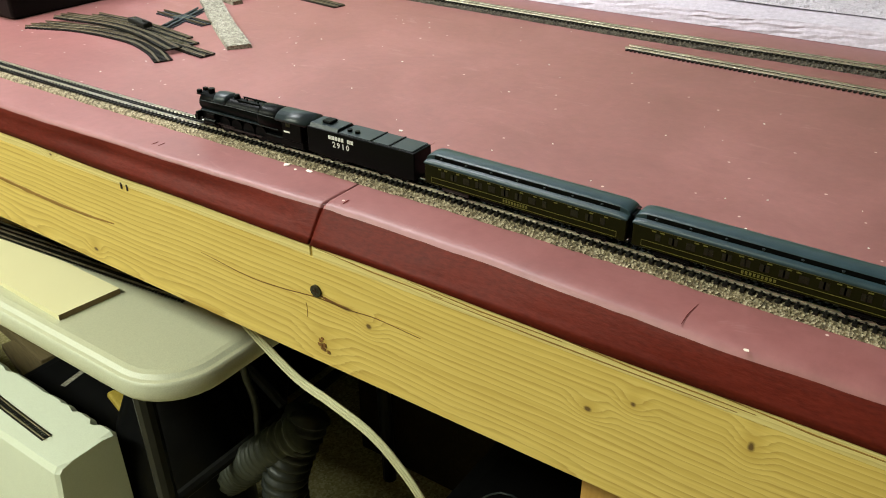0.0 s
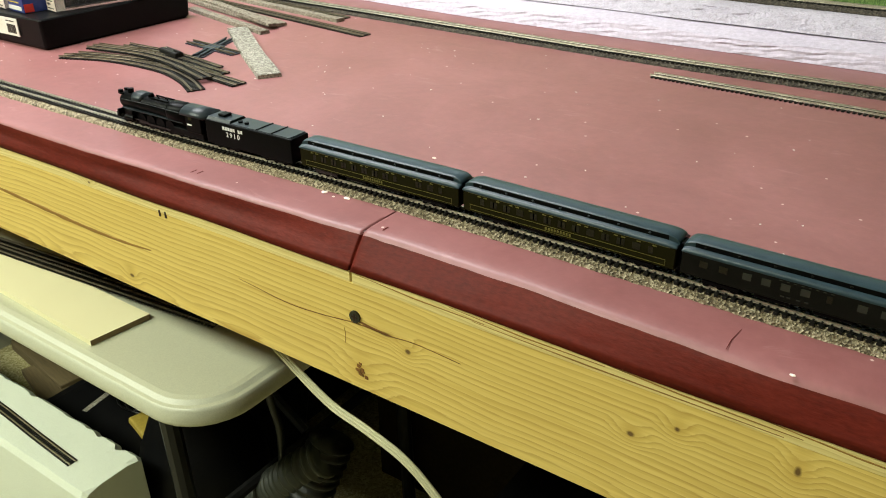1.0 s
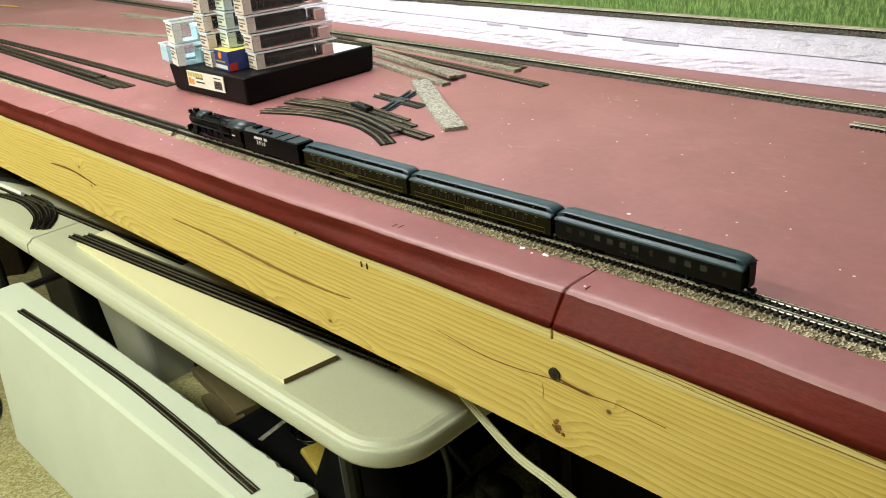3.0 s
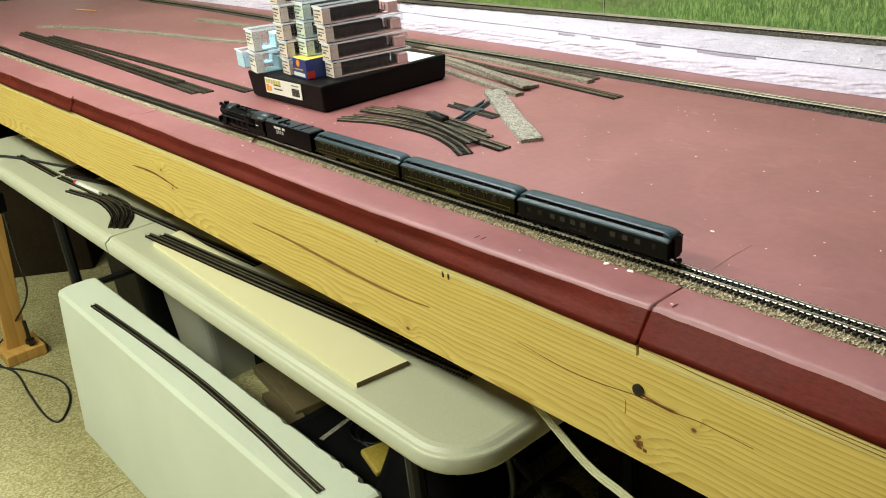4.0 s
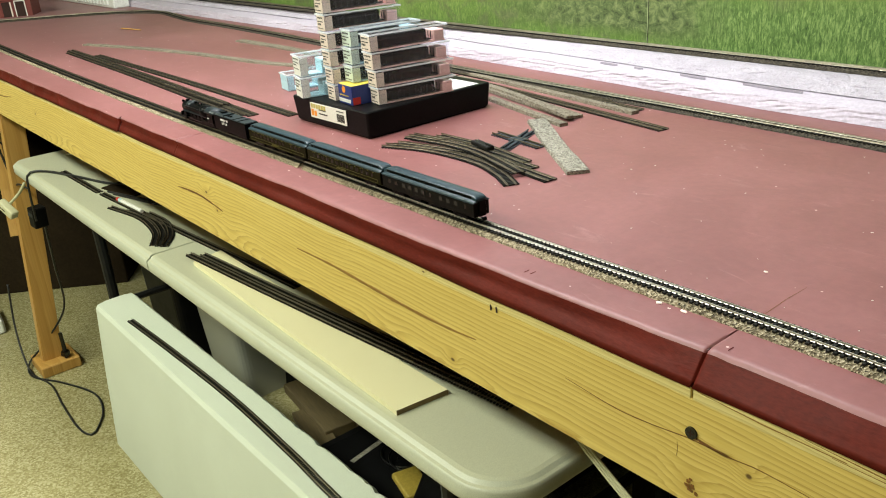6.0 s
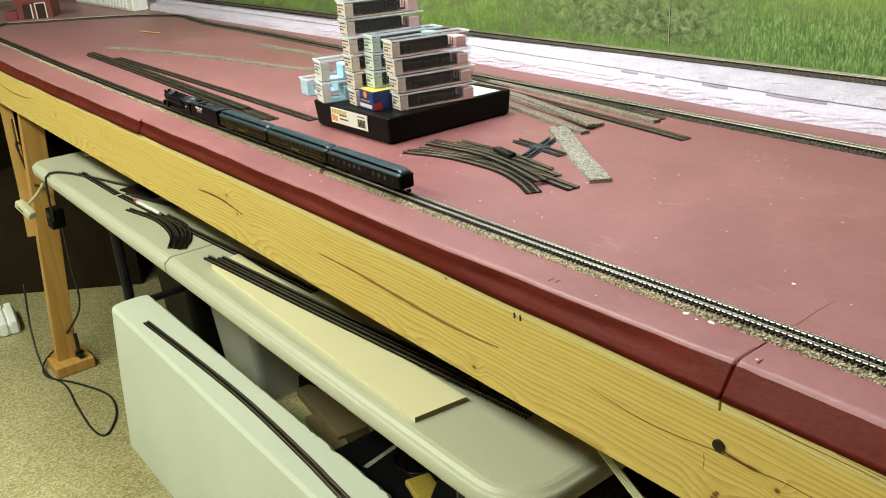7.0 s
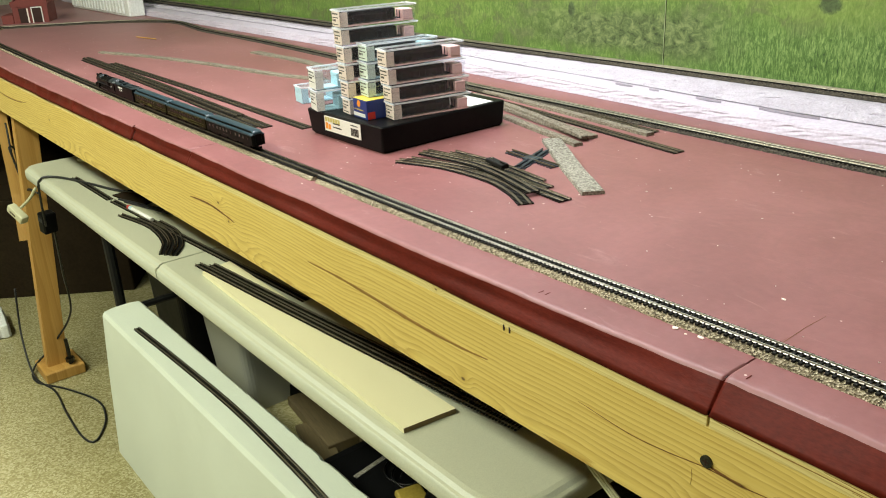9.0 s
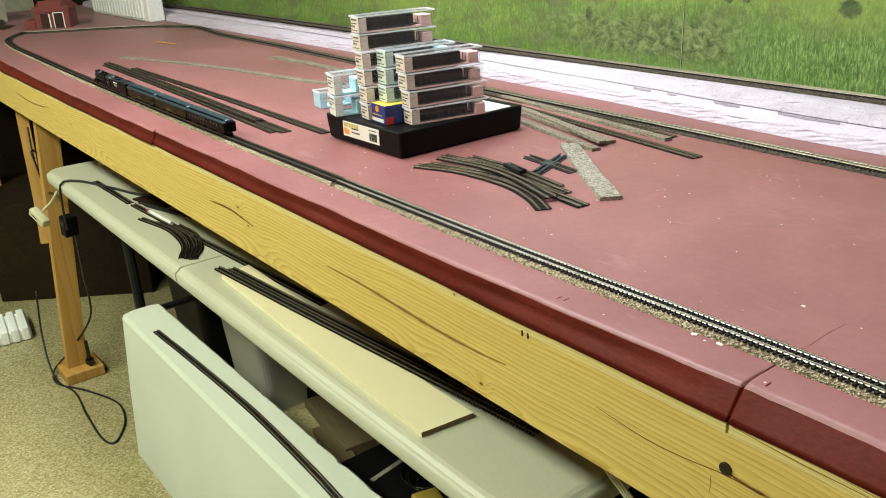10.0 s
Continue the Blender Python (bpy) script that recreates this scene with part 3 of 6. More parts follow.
def red_deck():
    """One red foam slab with a hand-shaped front rim, rounded along its ridge and nicked by cuts."""
    xs = set(-4.3 + 0.012 * i for i in range(542))
    for c, back, deep in CUTS:
        xs |= {c - 0.0030, c - 0.0009, c - 0.0007, c + 0.0007, c + 0.0009, c + 0.0030}
    bm = bmesh.new()
    rings = []
    for x in sorted(xs):
        y = edge_y(x)
        wob = 0.0016 * noise.noise(Vector((x * 14, 0.3, 0))) + 0.0010 * noise.noise(Vector((x * 50, 2.3, 0)))
        rag = 0.0022 * noise.noise(Vector((x * 26, 4.3, 0))) + 0.0012 * noise.noise(Vector((x * 90, 1.3, 5)))
        low = 0.9838 + 0.0022 * noise.noise(Vector((x * 6, 7, 1)))
        far = min(1.0, max(0.0, (-x - 0.85) / 0.5))
        rag *= 0.4 + 0.6 * far
        under = 0.0 if x > -0.02 else 0.0045 * (0.7 + 0.6 * noise.noise(Vector((x * 9, 2.2, 6))))
        soft = 0.0 if x < 0.01 else 1.0
        foot = -0.0136 - (0.0035 if x < -1.203 else 0.0)
        slope = lambda z: y + 0.0004 + (foot - y) * (T - 0.003 - z) / (T - 0.003 - low)
        ring = [(0.89, 0.984), (0.89, T), (0.30, T), (0.13, T), (0.10, T), (0.06, T), (y + 0.030, T), (y + 0.010, T - 0.0004 * soft), (y + 0.0050 + wob * 0.5, T - 0.0002 - 0.0011 * soft), (y + 0.0022 + wob * 0.7, T - 0.0010 - 0.0014 * soft),
                (y + 0.0004 + wob, T - 0.0030 - 0.0016 * soft), (slope(T - 0.010) + wob + rag + under, T - 0.0100), (slope(T - 0.016) + wob * 0.6 + rag * (0.6 + far) + under * 0.35, T - 0.016), (slope(0.9885) + wob * 0.3, 0.9885), (foot, low)]
        out = []
        for k, (a, b) in enumerate(ring):
            for c, back, deep in CUTS:
                d = abs(x - c)
                if d < 0.0008:
                    if k >= 9:
                        a += deep * (1.0 if k < 14 else 0.3)
                        b -= 0.0005 if k < 12 else 0
                    elif k >= 5 and back:
                        b -= min(deep, 0.0022 if k >= 6 else 0.0004)
                elif d < 0.002 and k in (8, 9, 10):
                    b -= 0.0005 if back or k > 8 else 0
            out.append((x, a, b))
        rings.append(out)
    loft(bm, rings)
    bm.faces.ensure_lookup_table()
    bm.faces.index_update()
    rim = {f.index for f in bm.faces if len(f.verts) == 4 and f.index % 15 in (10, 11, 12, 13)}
    ob = part("deck", bm, RED, bench, "barn-red painted foam deck with a hand-cut rim")
    ob.data.materials.append(DARK_SEAM)
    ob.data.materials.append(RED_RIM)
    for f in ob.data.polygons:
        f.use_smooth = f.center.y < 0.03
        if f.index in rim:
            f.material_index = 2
        for c, back, deep in CUTS:
            if deep > 0.003 and abs(f.center.x - c) < 0.0006 and f.center.y < 0.028 and f.center.z > 0.985 and f.normal.x ** 2 < 0.9:
                f.material_index = 1 if f.center.z < T - 0.002 or c == 0.0 else 0
    return ob


red_deck()
hair = bmesh.new()
loft(hair, [[(x - w, y, T + 0.0001), (x + w, y, T + 0.0001), (x + w, y, T + 0.00025), (x - w, y, T + 0.00025)] for x, y, w in ((0.0006, 0.060, 0.0003), (0.001, 0.09, 0.00028), (0.0, 0.12, 0.00025), (0.0012, 0.150, 0.0001))])
part("hairline_crack", hair, KNOT, bench, "hairline crack in the red paint")
hair = bmesh.new()
loft(hair, [[(x - w, y, T + 0.0001), (x + w, y, T + 0.0001), (x + w, y, T + 0.00025), (x - w, y, T + 0.00025)] for x, y, w in ((0.277, 0.003, 0.0002), (0.2765, 0.014, 0.0002), (0.278, 0.029, 0.00012))])
part("hairline_crack", hair, RED_RIM, bench, "short hairline crack near the rim")
part("beam", box_bm(-4.3, 2.2, -0.011, 0.027, 0.8735, 0.9728, 0.0009, 2), PINE, bench, "knotty yellow pine front beam")
part("edge_strip", box_bm(-4.3, -0.0012, -0.0113, 0.06, 0.9729, 0.9837, 0.0004), PINE_STRIP, bench, "pale pine strip under the deck")
part("edge_strip", box_bm(0.0012, 2.2, -0.0118, 0.06, 0.9730, 0.9837, 0.0004), PINE_STRIP, bench, "pale plywood strip with dark ply lines")
part("beam", box_bm(-4.3, 2.2, 0.80, 0.838, 0.8735, 0.9725, 0.002), PINE, bench)
for jx in (-3.6, -1.4, -0.2, 1.0):
    part("joist", box_bm(jx, jx + 0.038, 0.0275, 0.7995, 0.885, 0.972, 0.002), PINE, bench)


def leg(x, y, lean=0.0):
    bm = bmesh.new()
    loft(bm, [[(x + a, y + b + c, z) for a, b in ((0, 0), (0.038, 0), (0.038, 0.062), (0, 0.062))] for z, c in ((0.034, -lean), (0.45, -lean * 0.5), (0.93, lean * 0.08))])
    bmesh.ops.bevel(bm, geom=[e for e in bm.edges if abs(e.verts[0].co.z - e.verts[1].co.z) > 0.1], offset=0.003, segments=2, affect="EDGES")
    part("leg", bm, PINE_LEG, bench, "square pine leg")
    y -= lean
    part("foot_block", box_bm(x - 0.045, x + 0.085, y - 0.02, y + 0.10, 0.0, 0.036, 0.003), PINE_LEG, bench, "pine foot block")
    part("levelling_bolt", cyl_bm(0.006, 0.09, pose(x + 0.062, y + 0.065, 0.08), 10), STEEL, bench, "dark levelling bolt")
    part("levelling_nut", cyl_bm(0.014, 0.014, pose(x + 0.062, y + 0.065, 0.052), 6), STEEL, bench)


leg(-2.395, 0.030, 0.075)
leg(0.215, 0.030)
leg(-2.395, 0.70)
leg(0.262, 0.70)
leg(-3.7, 0.030)
bm = bmesh.new()
tube(bm, [(-2.62, 0.05, 0.93), (-2.60, 0.035, 0.55), (-2.57, 0.02, 0.40)], 0.024, 4)
part("brace", bm, PINE_LEG, bench, "slanting pine brace")

for mx, my in ((-0.2005, 0.0135), (-0.1935, 0.0150), (0.0125, 0.0175)):
    part("paint_nick", box_bm(mx - 0.0005, mx + 0.0005, my - 0.0035, my + 0.0035, T + 0.0001, T + 0.0003), RED_RIM, bench, "dark nick in the red paint")

# screws, staple marks, knots and a long resin streak in the beam
screw = part("screw", cyl_bm(0.0052, 0.002, pose(0.0018, -0.0118, 0.943, 90, 0, 0), 18), STEEL, bench, "black drywall screw head")
bm = bmesh.new()
box(bm, -0.0012, 0.0048, -0.01315, -0.0128, 0.9424, 0.9436)
box(bm, 0.0012, 0.0024, -0.01315, -0.0128, 0.940, 0.946)
part("screw_slot", bm, DARK_SEAM, screw)
bm = bmesh.new()
for k in range(16):
    cx, cz = random.gauss(0.003, 0.0026), random.gauss(0.8915, 0.0028)
    w, h = random.uniform(0.0004, 0.0016), random.uniform(0.0004, 0.0014)
    box(bm, cx - w, cx + w, -0.0116 - 0.00001 * k, -0.0108, cz - h, cz + h)
part("stain", bm, KNOT, bench, "dark chipped knot stain")
for sx in (-0.2255, -0.2175):
    part("staple_mark", box_bm(sx - 0.0008, sx + 0.0008, -0.0119, -0.0108, 0.9695, 0.9755), DARK_SEAM, bench)


def streak(points, w0, mat, name, label):
    bm = bmesh.new()
    pts = smooth_path([(x, 0, z) for x, z in points], 0.006)
    n = len(pts)
    rings = []
    for i, p in enumerate(pts):
        w = w0 * (0.25 + 0.75 * math.sin(math.pi * i / (n - 1)) ** 0.7) * (0.8 + 0.3 * noise.noise(Vector((p.x * 60, 0, 3))))
        rings.append([(p.x, -0.0108, p.z - w), (p.x, -0.0108, p.z + w), (p.x, -0.01135, p.z + w * 0.8), (p.x, -0.01135, p.z - w * 0.8)])
    loft(bm, rings)
    return part(name, bm, mat, bench, label)


STREAK = surface("resin_streak_wood", (0.20, 0.095, 0.015), (0.32, 0.17, 0.03), 40, 0.55, bump=0.1, stretch=(0.3, 4, 4))
streak([(-0.60, 0.9275), (-0.52, 0.9285), (-0.443, 0.926), (-0.388, 0.924), (-0.337, 0.923), (-0.29, 0.924), (-0.25, 0.927)], 0.0030, STREAK, "resin_streak", "long dark resin streak in the beam")
streak([(-0.975, 0.930), (-0.93, 0.933), (-0.89, 0.9335), (-0.85, 0.930), (-0.815, 0.9255)], 0.0024, KNOT, "resin_streak", "dark resin streak by a knot")
streak([(-0.13, 0.935), (-0.074, 0.930), (-0.036, 0.932), (0.001, 0.9365), (0.035, 0.937), (0.06, 0.939), (0.10, 0.937)], 0.0005, KNOT, "beam_crack", "thin drying crack in the beam")
streak([(0.004, 0.9395), (0.02, 0.9375), (0.034, 0.9372)], 0.0018, KNOT, "beam_crack", "")
streak([(-2.33, 0.937), (-2.19, 0.931), (-2.065, 0.934), (-1.97, 0.944)], 0.0028, STREAK, "resin_streak", "")
streak([(-0.011, 0.928), (-0.010, 0.921), (-0.011, 0.914)], 0.0016, STREAK, "grain_swirl", "")
for px in ((0.005, 0.982, 0.06, 0.979, 0.12, 0.9785), (0.09, 0.9825, 0.15, 0.9795, 0.21, 0.9795), (0.19, 0.9825, 0.26, 0.9790, 0.33, 0.9780), (0.30, 0.9825, 0.36, 0.979, 0.45, 0.9785), (0.11, 0.9775, 0.20, 0.9757, 0.32, 0.9752), (0.43, 0.982, 0.5, 0.979, 0.6, 0.978)):
    bm = bmesh.new()
    loft(bm, [[(px[k], -0.0116, px[k + 1] - w), (px[k], -0.0116, px[k + 1] + w), (px[k], -0.0121, px[k + 1] + w), (px[k], -0.0121, px[k + 1] - w)] for k, w in ((0, 0.0001), (2, 0.0005), (4, 0.0002))])
    part("ply_line", bm, STREAK, bench, "dark plywood glue line")

# ---- pink foam riser, ledge track and backdrop ----
def riser_y(x):
    return 0.659 + 0.005 * noise.noise(Vector((x * 2.2, 5, 0))) + min(0.062, 0.055 * max(0.0, -x - 0.35))


riser = thing("foam_riser", pose(0, 0, 0), "two-step pink insulation foam riser with torn faces along the wall", "foam riser")
bm, bm2 = bmesh.new(), bmesh.new()
rings, rings2 = [], []
for i in range(420):
    x = -4.2 + 6.0 * i / 419
    y = riser_y(x)
    j = lambda k, f: noise.noise(Vector((x * f, k * 3.1, 0.7)))
    lip = 0.008 + 0.006 * j(2, 5) + 0.002 * j(8, 23)
    crest = T + 0.0195 + 0.0035 * j(3, 6)
    front = [(x, 0.88, T + 0.0005), (x, y, T + 0.0005)]
    for k in range(1, 6):
        f = k / 6
        front.append((x, y + lip * f + 0.0022 * noise.noise(Vector((x * 42, k * 1.1, 2))) + 0.0014 * noise.noise(Vector((x * 110, k * 2.1, 5))), T + (crest - T) * f ** 0.85))
    rings.append(front + [(x, y + lip, crest), (x, y + lip + 0.012, crest + 0.0025 + 0.001 * j(4, 6)), (x, y + 0.050, T + 0.027), (x, 0.88, T + 0.027)])
    row = [(x, 0.88, T + 0.0272), (x, y + 0.040 + 0.003 * j(5, 9), T + 0.0272)]
    for k in range(1, 8):
        f = k / 8
        row.append((x, y + 0.040 + 0.036 * f + 0.004 * noise.noise(Vector((x * 55, k * 0.9, 0))) + 0.003 * noise.noise(Vector((x * 140, k * 2.3, 4))),
                    T + 0.0272 + 0.016 * f ** 0.8 + 0.002 * noise.noise(Vector((x * 70, k * 1.7, 9)))))
    row += [(x, y + 0.082 + 0.002 * j(6, 20), T + 0.044), (x, 0.88, T + 0.044)]
    rings2.append(row)
loft(bm, rings)
loft(bm2, rings2)
part("lower_step", bm, PINK, riser, "flat pink foam step with a crumbled front")
part("upper_step", bm2, PINK_ROUGH, riser, "rough torn pink foam slope")
SCRAPE = surface("scraped_foam", (0.30, 0.27, 0.32), (0.38, 0.345, 0.40), 40, 0.8)
for x0, x1, dy in ((-0.70, -0.66, 0.030), (-0.62, -0.60, 0.030), (-0.40, -0.30, 0.033), (-0.52, -0.47, 0.031)):
    bm = bmesh.new()
    loft(bm, [[(x, riser_y(x) + dy - w, T + 0.0275), (x, riser_y(x) + dy + w, T + 0.0275), (x, riser_y(x) + dy + w, T + 0.0245), (x, riser_y(x) + dy - w, T + 0.0240)] for x, w in ((x0, 0.001), ((x0 + x1) / 2, 0.0022), (x1, 0.0005))])
    part("scrape", bm, SCRAPE, riser, "grey scrape mark")

SEAM_PALE = surface("pale_green_joint", (0.34, 0.40, 0.20), (0.46, 0.52, 0.30), 30, 0.6)
for k, (x0, x1) in enumerate(((-4.3, -2.28), (-2.277, -0.6755), (-0.6725, 2.3))):
    th = solid("backdrop_" + str(k + 1), box_bm(x0, x1, 0.811, 0.814, T + 0.0446, 1.90), MEADOW, "printed meadow backdrop panel behind the ledge", "backdrop", "structure")
solid("backdrop_seam", box_bm(-0.6745, -0.6735, 0.8100, 0.8104, T + 0.048, 1.90), SEAM_PALE, "thin pale joint between backdrop panels", "backdrop", "structure")


# ---- track ----
def track(name, path, z, label, roadbed=None, ties=TIE, rail=RAIL, pitch=0.0053, near=None, bed_w=0.017, bed_h=0.005, group="", near_far=(1.0, 1.0), half=0.0053, tie_len=0.0205):
    """Small-gauge railway track: two rails on closely spaced ties, on a cork bed or bare."""
    th = thing(name, pose(0, 0, 0), label, "railway track", group)
    pts = smooth_path([(x, y, 0) for x, y in path], pitch)
    base = z
    ns, fs = near_far
    if roadbed:
        bm = bmesh.new()
        coarse = pts[:: max(1, int(0.004 / pitch))] if len(pts) < 260 else pts
        rings = []
        for i, p in enumerate(coarse):
            d = (coarse[min(i + 1, len(coarse) - 1)] - coarse[max(i - 1, 0)]).normalized()
            s = Vector((d.y, -d.x, 0))
            w = bed_w + 0.0012 * noise.noise(p * 90) + 0.0012 * noise.noise(p * 260)
            w2 = bed_w - 0.0072 + 0.0012 * noise.noise(p * 200 + Vector((5, 0, 0)))
            h = bed_h + 0.0004 * noise.noise(p * 150)
            rings.append([p + s * a + Vector((0, 0, base + b)) for a, b in ((w * fs, 0), (w * fs - 0.001, h * 0.4), (max(w2 * fs, 0.0088), h), (-max(w2 * ns, 0.0088), h), (-w * ns + 0.001, h * 0.4), (-w * ns, 0))])
        loft(bm, rings)
        part("roadbed", bm, roadbed, th, "crumbly cork roadbed")
        # loose grains along the shoulders
        grains = []
        heading = pts[-1].x - pts[0].x
        for p in coarse:
            if near and not near[0] < p.x < near[1]:
                continue
            for side in (-1, 1):
                for _ in range(12 if side < 0 else 4):
                    f = random.random()
                    g = random.uniform(0.0004, 0.0009)
                    a = random.uniform(0, 3.1)
                    q = p + Vector((random.uniform(-pitch, pitch), side * ((bed_w - 0.0050) + 0.0060 * f) * (ns if (side < 0) == (heading > 0) else fs), base + bed_h * (1.0 - 0.8 * f) + g * 0.2))
                    grains.append((q, Vector((math.cos(a), math.sin(a), 0)), g * 1.5, g, g))
        if near:
            gr = part("grains", many_boxes(grains), roadbed, th, "loose cork grains")
            tagged(gr, kind="stuff")
        base += bed_h
    near_ties, rest = [], []
    if roadbed:
        for side in (-half, half):
            bm = bmesh.new()
            web = []
            for i, p in enumerate(pts):
                d = (pts[min(i + 1, len(pts) - 1)] - pts[max(i - 1, 0)]).normalized()
                web.append(p + Vector((d.y, -d.x, 0)) * side + Vector((0, 0, base - 0.0004)))
            sweep(bm, web, [(-0.0010, 0), (0.0010, 0), (0.0010, 0.0011), (-0.0010, 0.0011)])
            part("tie_web", bm, ties, th, "plastic web joining the ties")
    for i, p in enumerate(pts):
        d = (pts[min(i + 1, len(pts) - 1)] - pts[max(i - 1, 0)]).normalized()
        (near_ties if near and near[0] < p.x < near[1] else rest).append((p + Vector((0, 0, base + 0.0009)), d))
    if rest:
        tagged(part("ties", many_boxes([(p, d, 0.0025, tie_len, 0.0020) for p, d in rest]), ties, th, "closely spaced plastic ties"), kind="stuff")
    if near_ties:
        bm = box_bm(-0.0013, 0.0013, -tie_len / 2, tie_len / 2, -0.0009, 0.0009)
        for sy in (-half, half):
            for d in (-0.0013, 0.0013):
                box(bm, -0.0006, 0.0006, sy + d - 0.0006, sy + d + 0.0006, 0.0009, 0.0019)
        tie_mesh = mesh_from(bm, "tie")
        tie_mesh.materials.append(ties)
        for p, d in near_ties:
            ob = new("tie", tie_mesh)
            ob.parent = th
            ob.matrix_local = Matrix.Translation(p) @ Matrix.Rotation(math.atan2(d.y, d.x), 4, "Z")
    prof = [(-0.0011, 0), (0.0011, 0), (0.0011, 0.0004), (0.0003, 0.0008), (0.0003, 0.0014), (0.00045, 0.0016), (0.00045, 0.0021), (-0.00045, 0.0021), (-0.00045, 0.0016), (-0.0003, 0.0014), (-0.0003, 0.0008), (-0.0011, 0.0004)]
    for side in (-half, half):
        bm = bmesh.new()
        line = []
        for i, p in enumerate(pts):
            d = (pts[min(i + 1, len(pts) - 1)] - pts[max(i - 1, 0)]).normalized()
            line.append(p + Vector((d.y, -d.x, 0)) * side + Vector((0, 0, base + 0.0018)))
        ends = [line[0] - (line[1] - line[0]).normalized() * 0.004] + line + [line[-1] + (line[-1] - line[-2]).normalized() * 0.004]
        sweep(bm, ends, prof)
        part("rail", bm, rail, th)
    return th


def track_y(x):
    return 0.0568 + 0.0056 * math.exp(-((x - 0.04) / 0.22) ** 2) + 0.0115 * max(0.0, -x - 0.9) ** 2


# a joint with a missing tie splits the front line
joint = -0.662
track("main_track", [(x, track_y(x)) for x in (joint - 0.004, -0.78, -0.9, -1.2, -1.5, -1.8, -2.1, -2.4)] + [(-2.75, 0.095), (-3.0, 0.13), (-3.17, 0.22)], T, "main line track on cork roadbed, far length", CORK, TIE, RAIL_OLD, near=(-1.05, 9), bed_w=0.0165, near_far=(0.90, 0.72))
track("main_track", [(x, track_y(x)) for x in (1.5, 0.9, 0.6, 0.4, 0.2, 0.05, -0.1, -0.25, -0.4, -0.55, joint + 0.006)], T, "main line track on cork roadbed along the deck's front edge", CORK, TIE, RAIL, near=(-9, 0.46), bed_w=0.0165, near_far=(0.90, 0.72))
track("back_track", [(1.6, 0.566), (0.6, 0.566), (0.25, 0.567), (0.0, 0.567), (-0.27, 0.576), (-0.7, 0.591), (-0.93, 0.598), (-1.6, 0.632), (-2.0, 0.650), (-2.35, 0.655), (-2.5, 0.672), (-2.70, 0.690), (-2.86, 0.62), (-2.98, 0.50), (-3.07, 0.36), (-3.16, 0.22)], T, "rear track on dark cork roadbed before the foam riser", CORK_DARK, TIE, RAIL, pitch=0.0060, bed_w=0.0135)
track("ledge_track", [(1.6, 0.780), (0.4, 0.779), (-0.4, 0.780), (-1.2, 0.784), (-1.8, 0.790), (-2.6, 0.791), (-4.0, 0.791)], T + 0.0445, "track on dark roadbed along the riser's top", CORK_DARK, TIE, RAIL, pitch=0.0072)
track("loose_track", [(0.026, 0.5105), (0.303, 0.497), (0.62, 0.481)], T, "loose straight length of track lying on the deck", None, TIE, RAIL)


# ---- train ----
def ring_loft(bm, xs, section):
    loft(bm, [[(x, y, z) for y, z in section(x)] for x in xs])
    return bm


def circle(r, cz, seg=20):
    return [(r * math.cos(2 * math.pi * k / seg), cz + r * math.sin(2 * math.pi * k / seg)) for k in range(seg)]


def wheel(parent, x, y, r, mat=ENGINE):
    part("wheel", cyl_bm(r, 0.0016, pose(x, y, r, 90, 0, 0), 20), mat, parent)


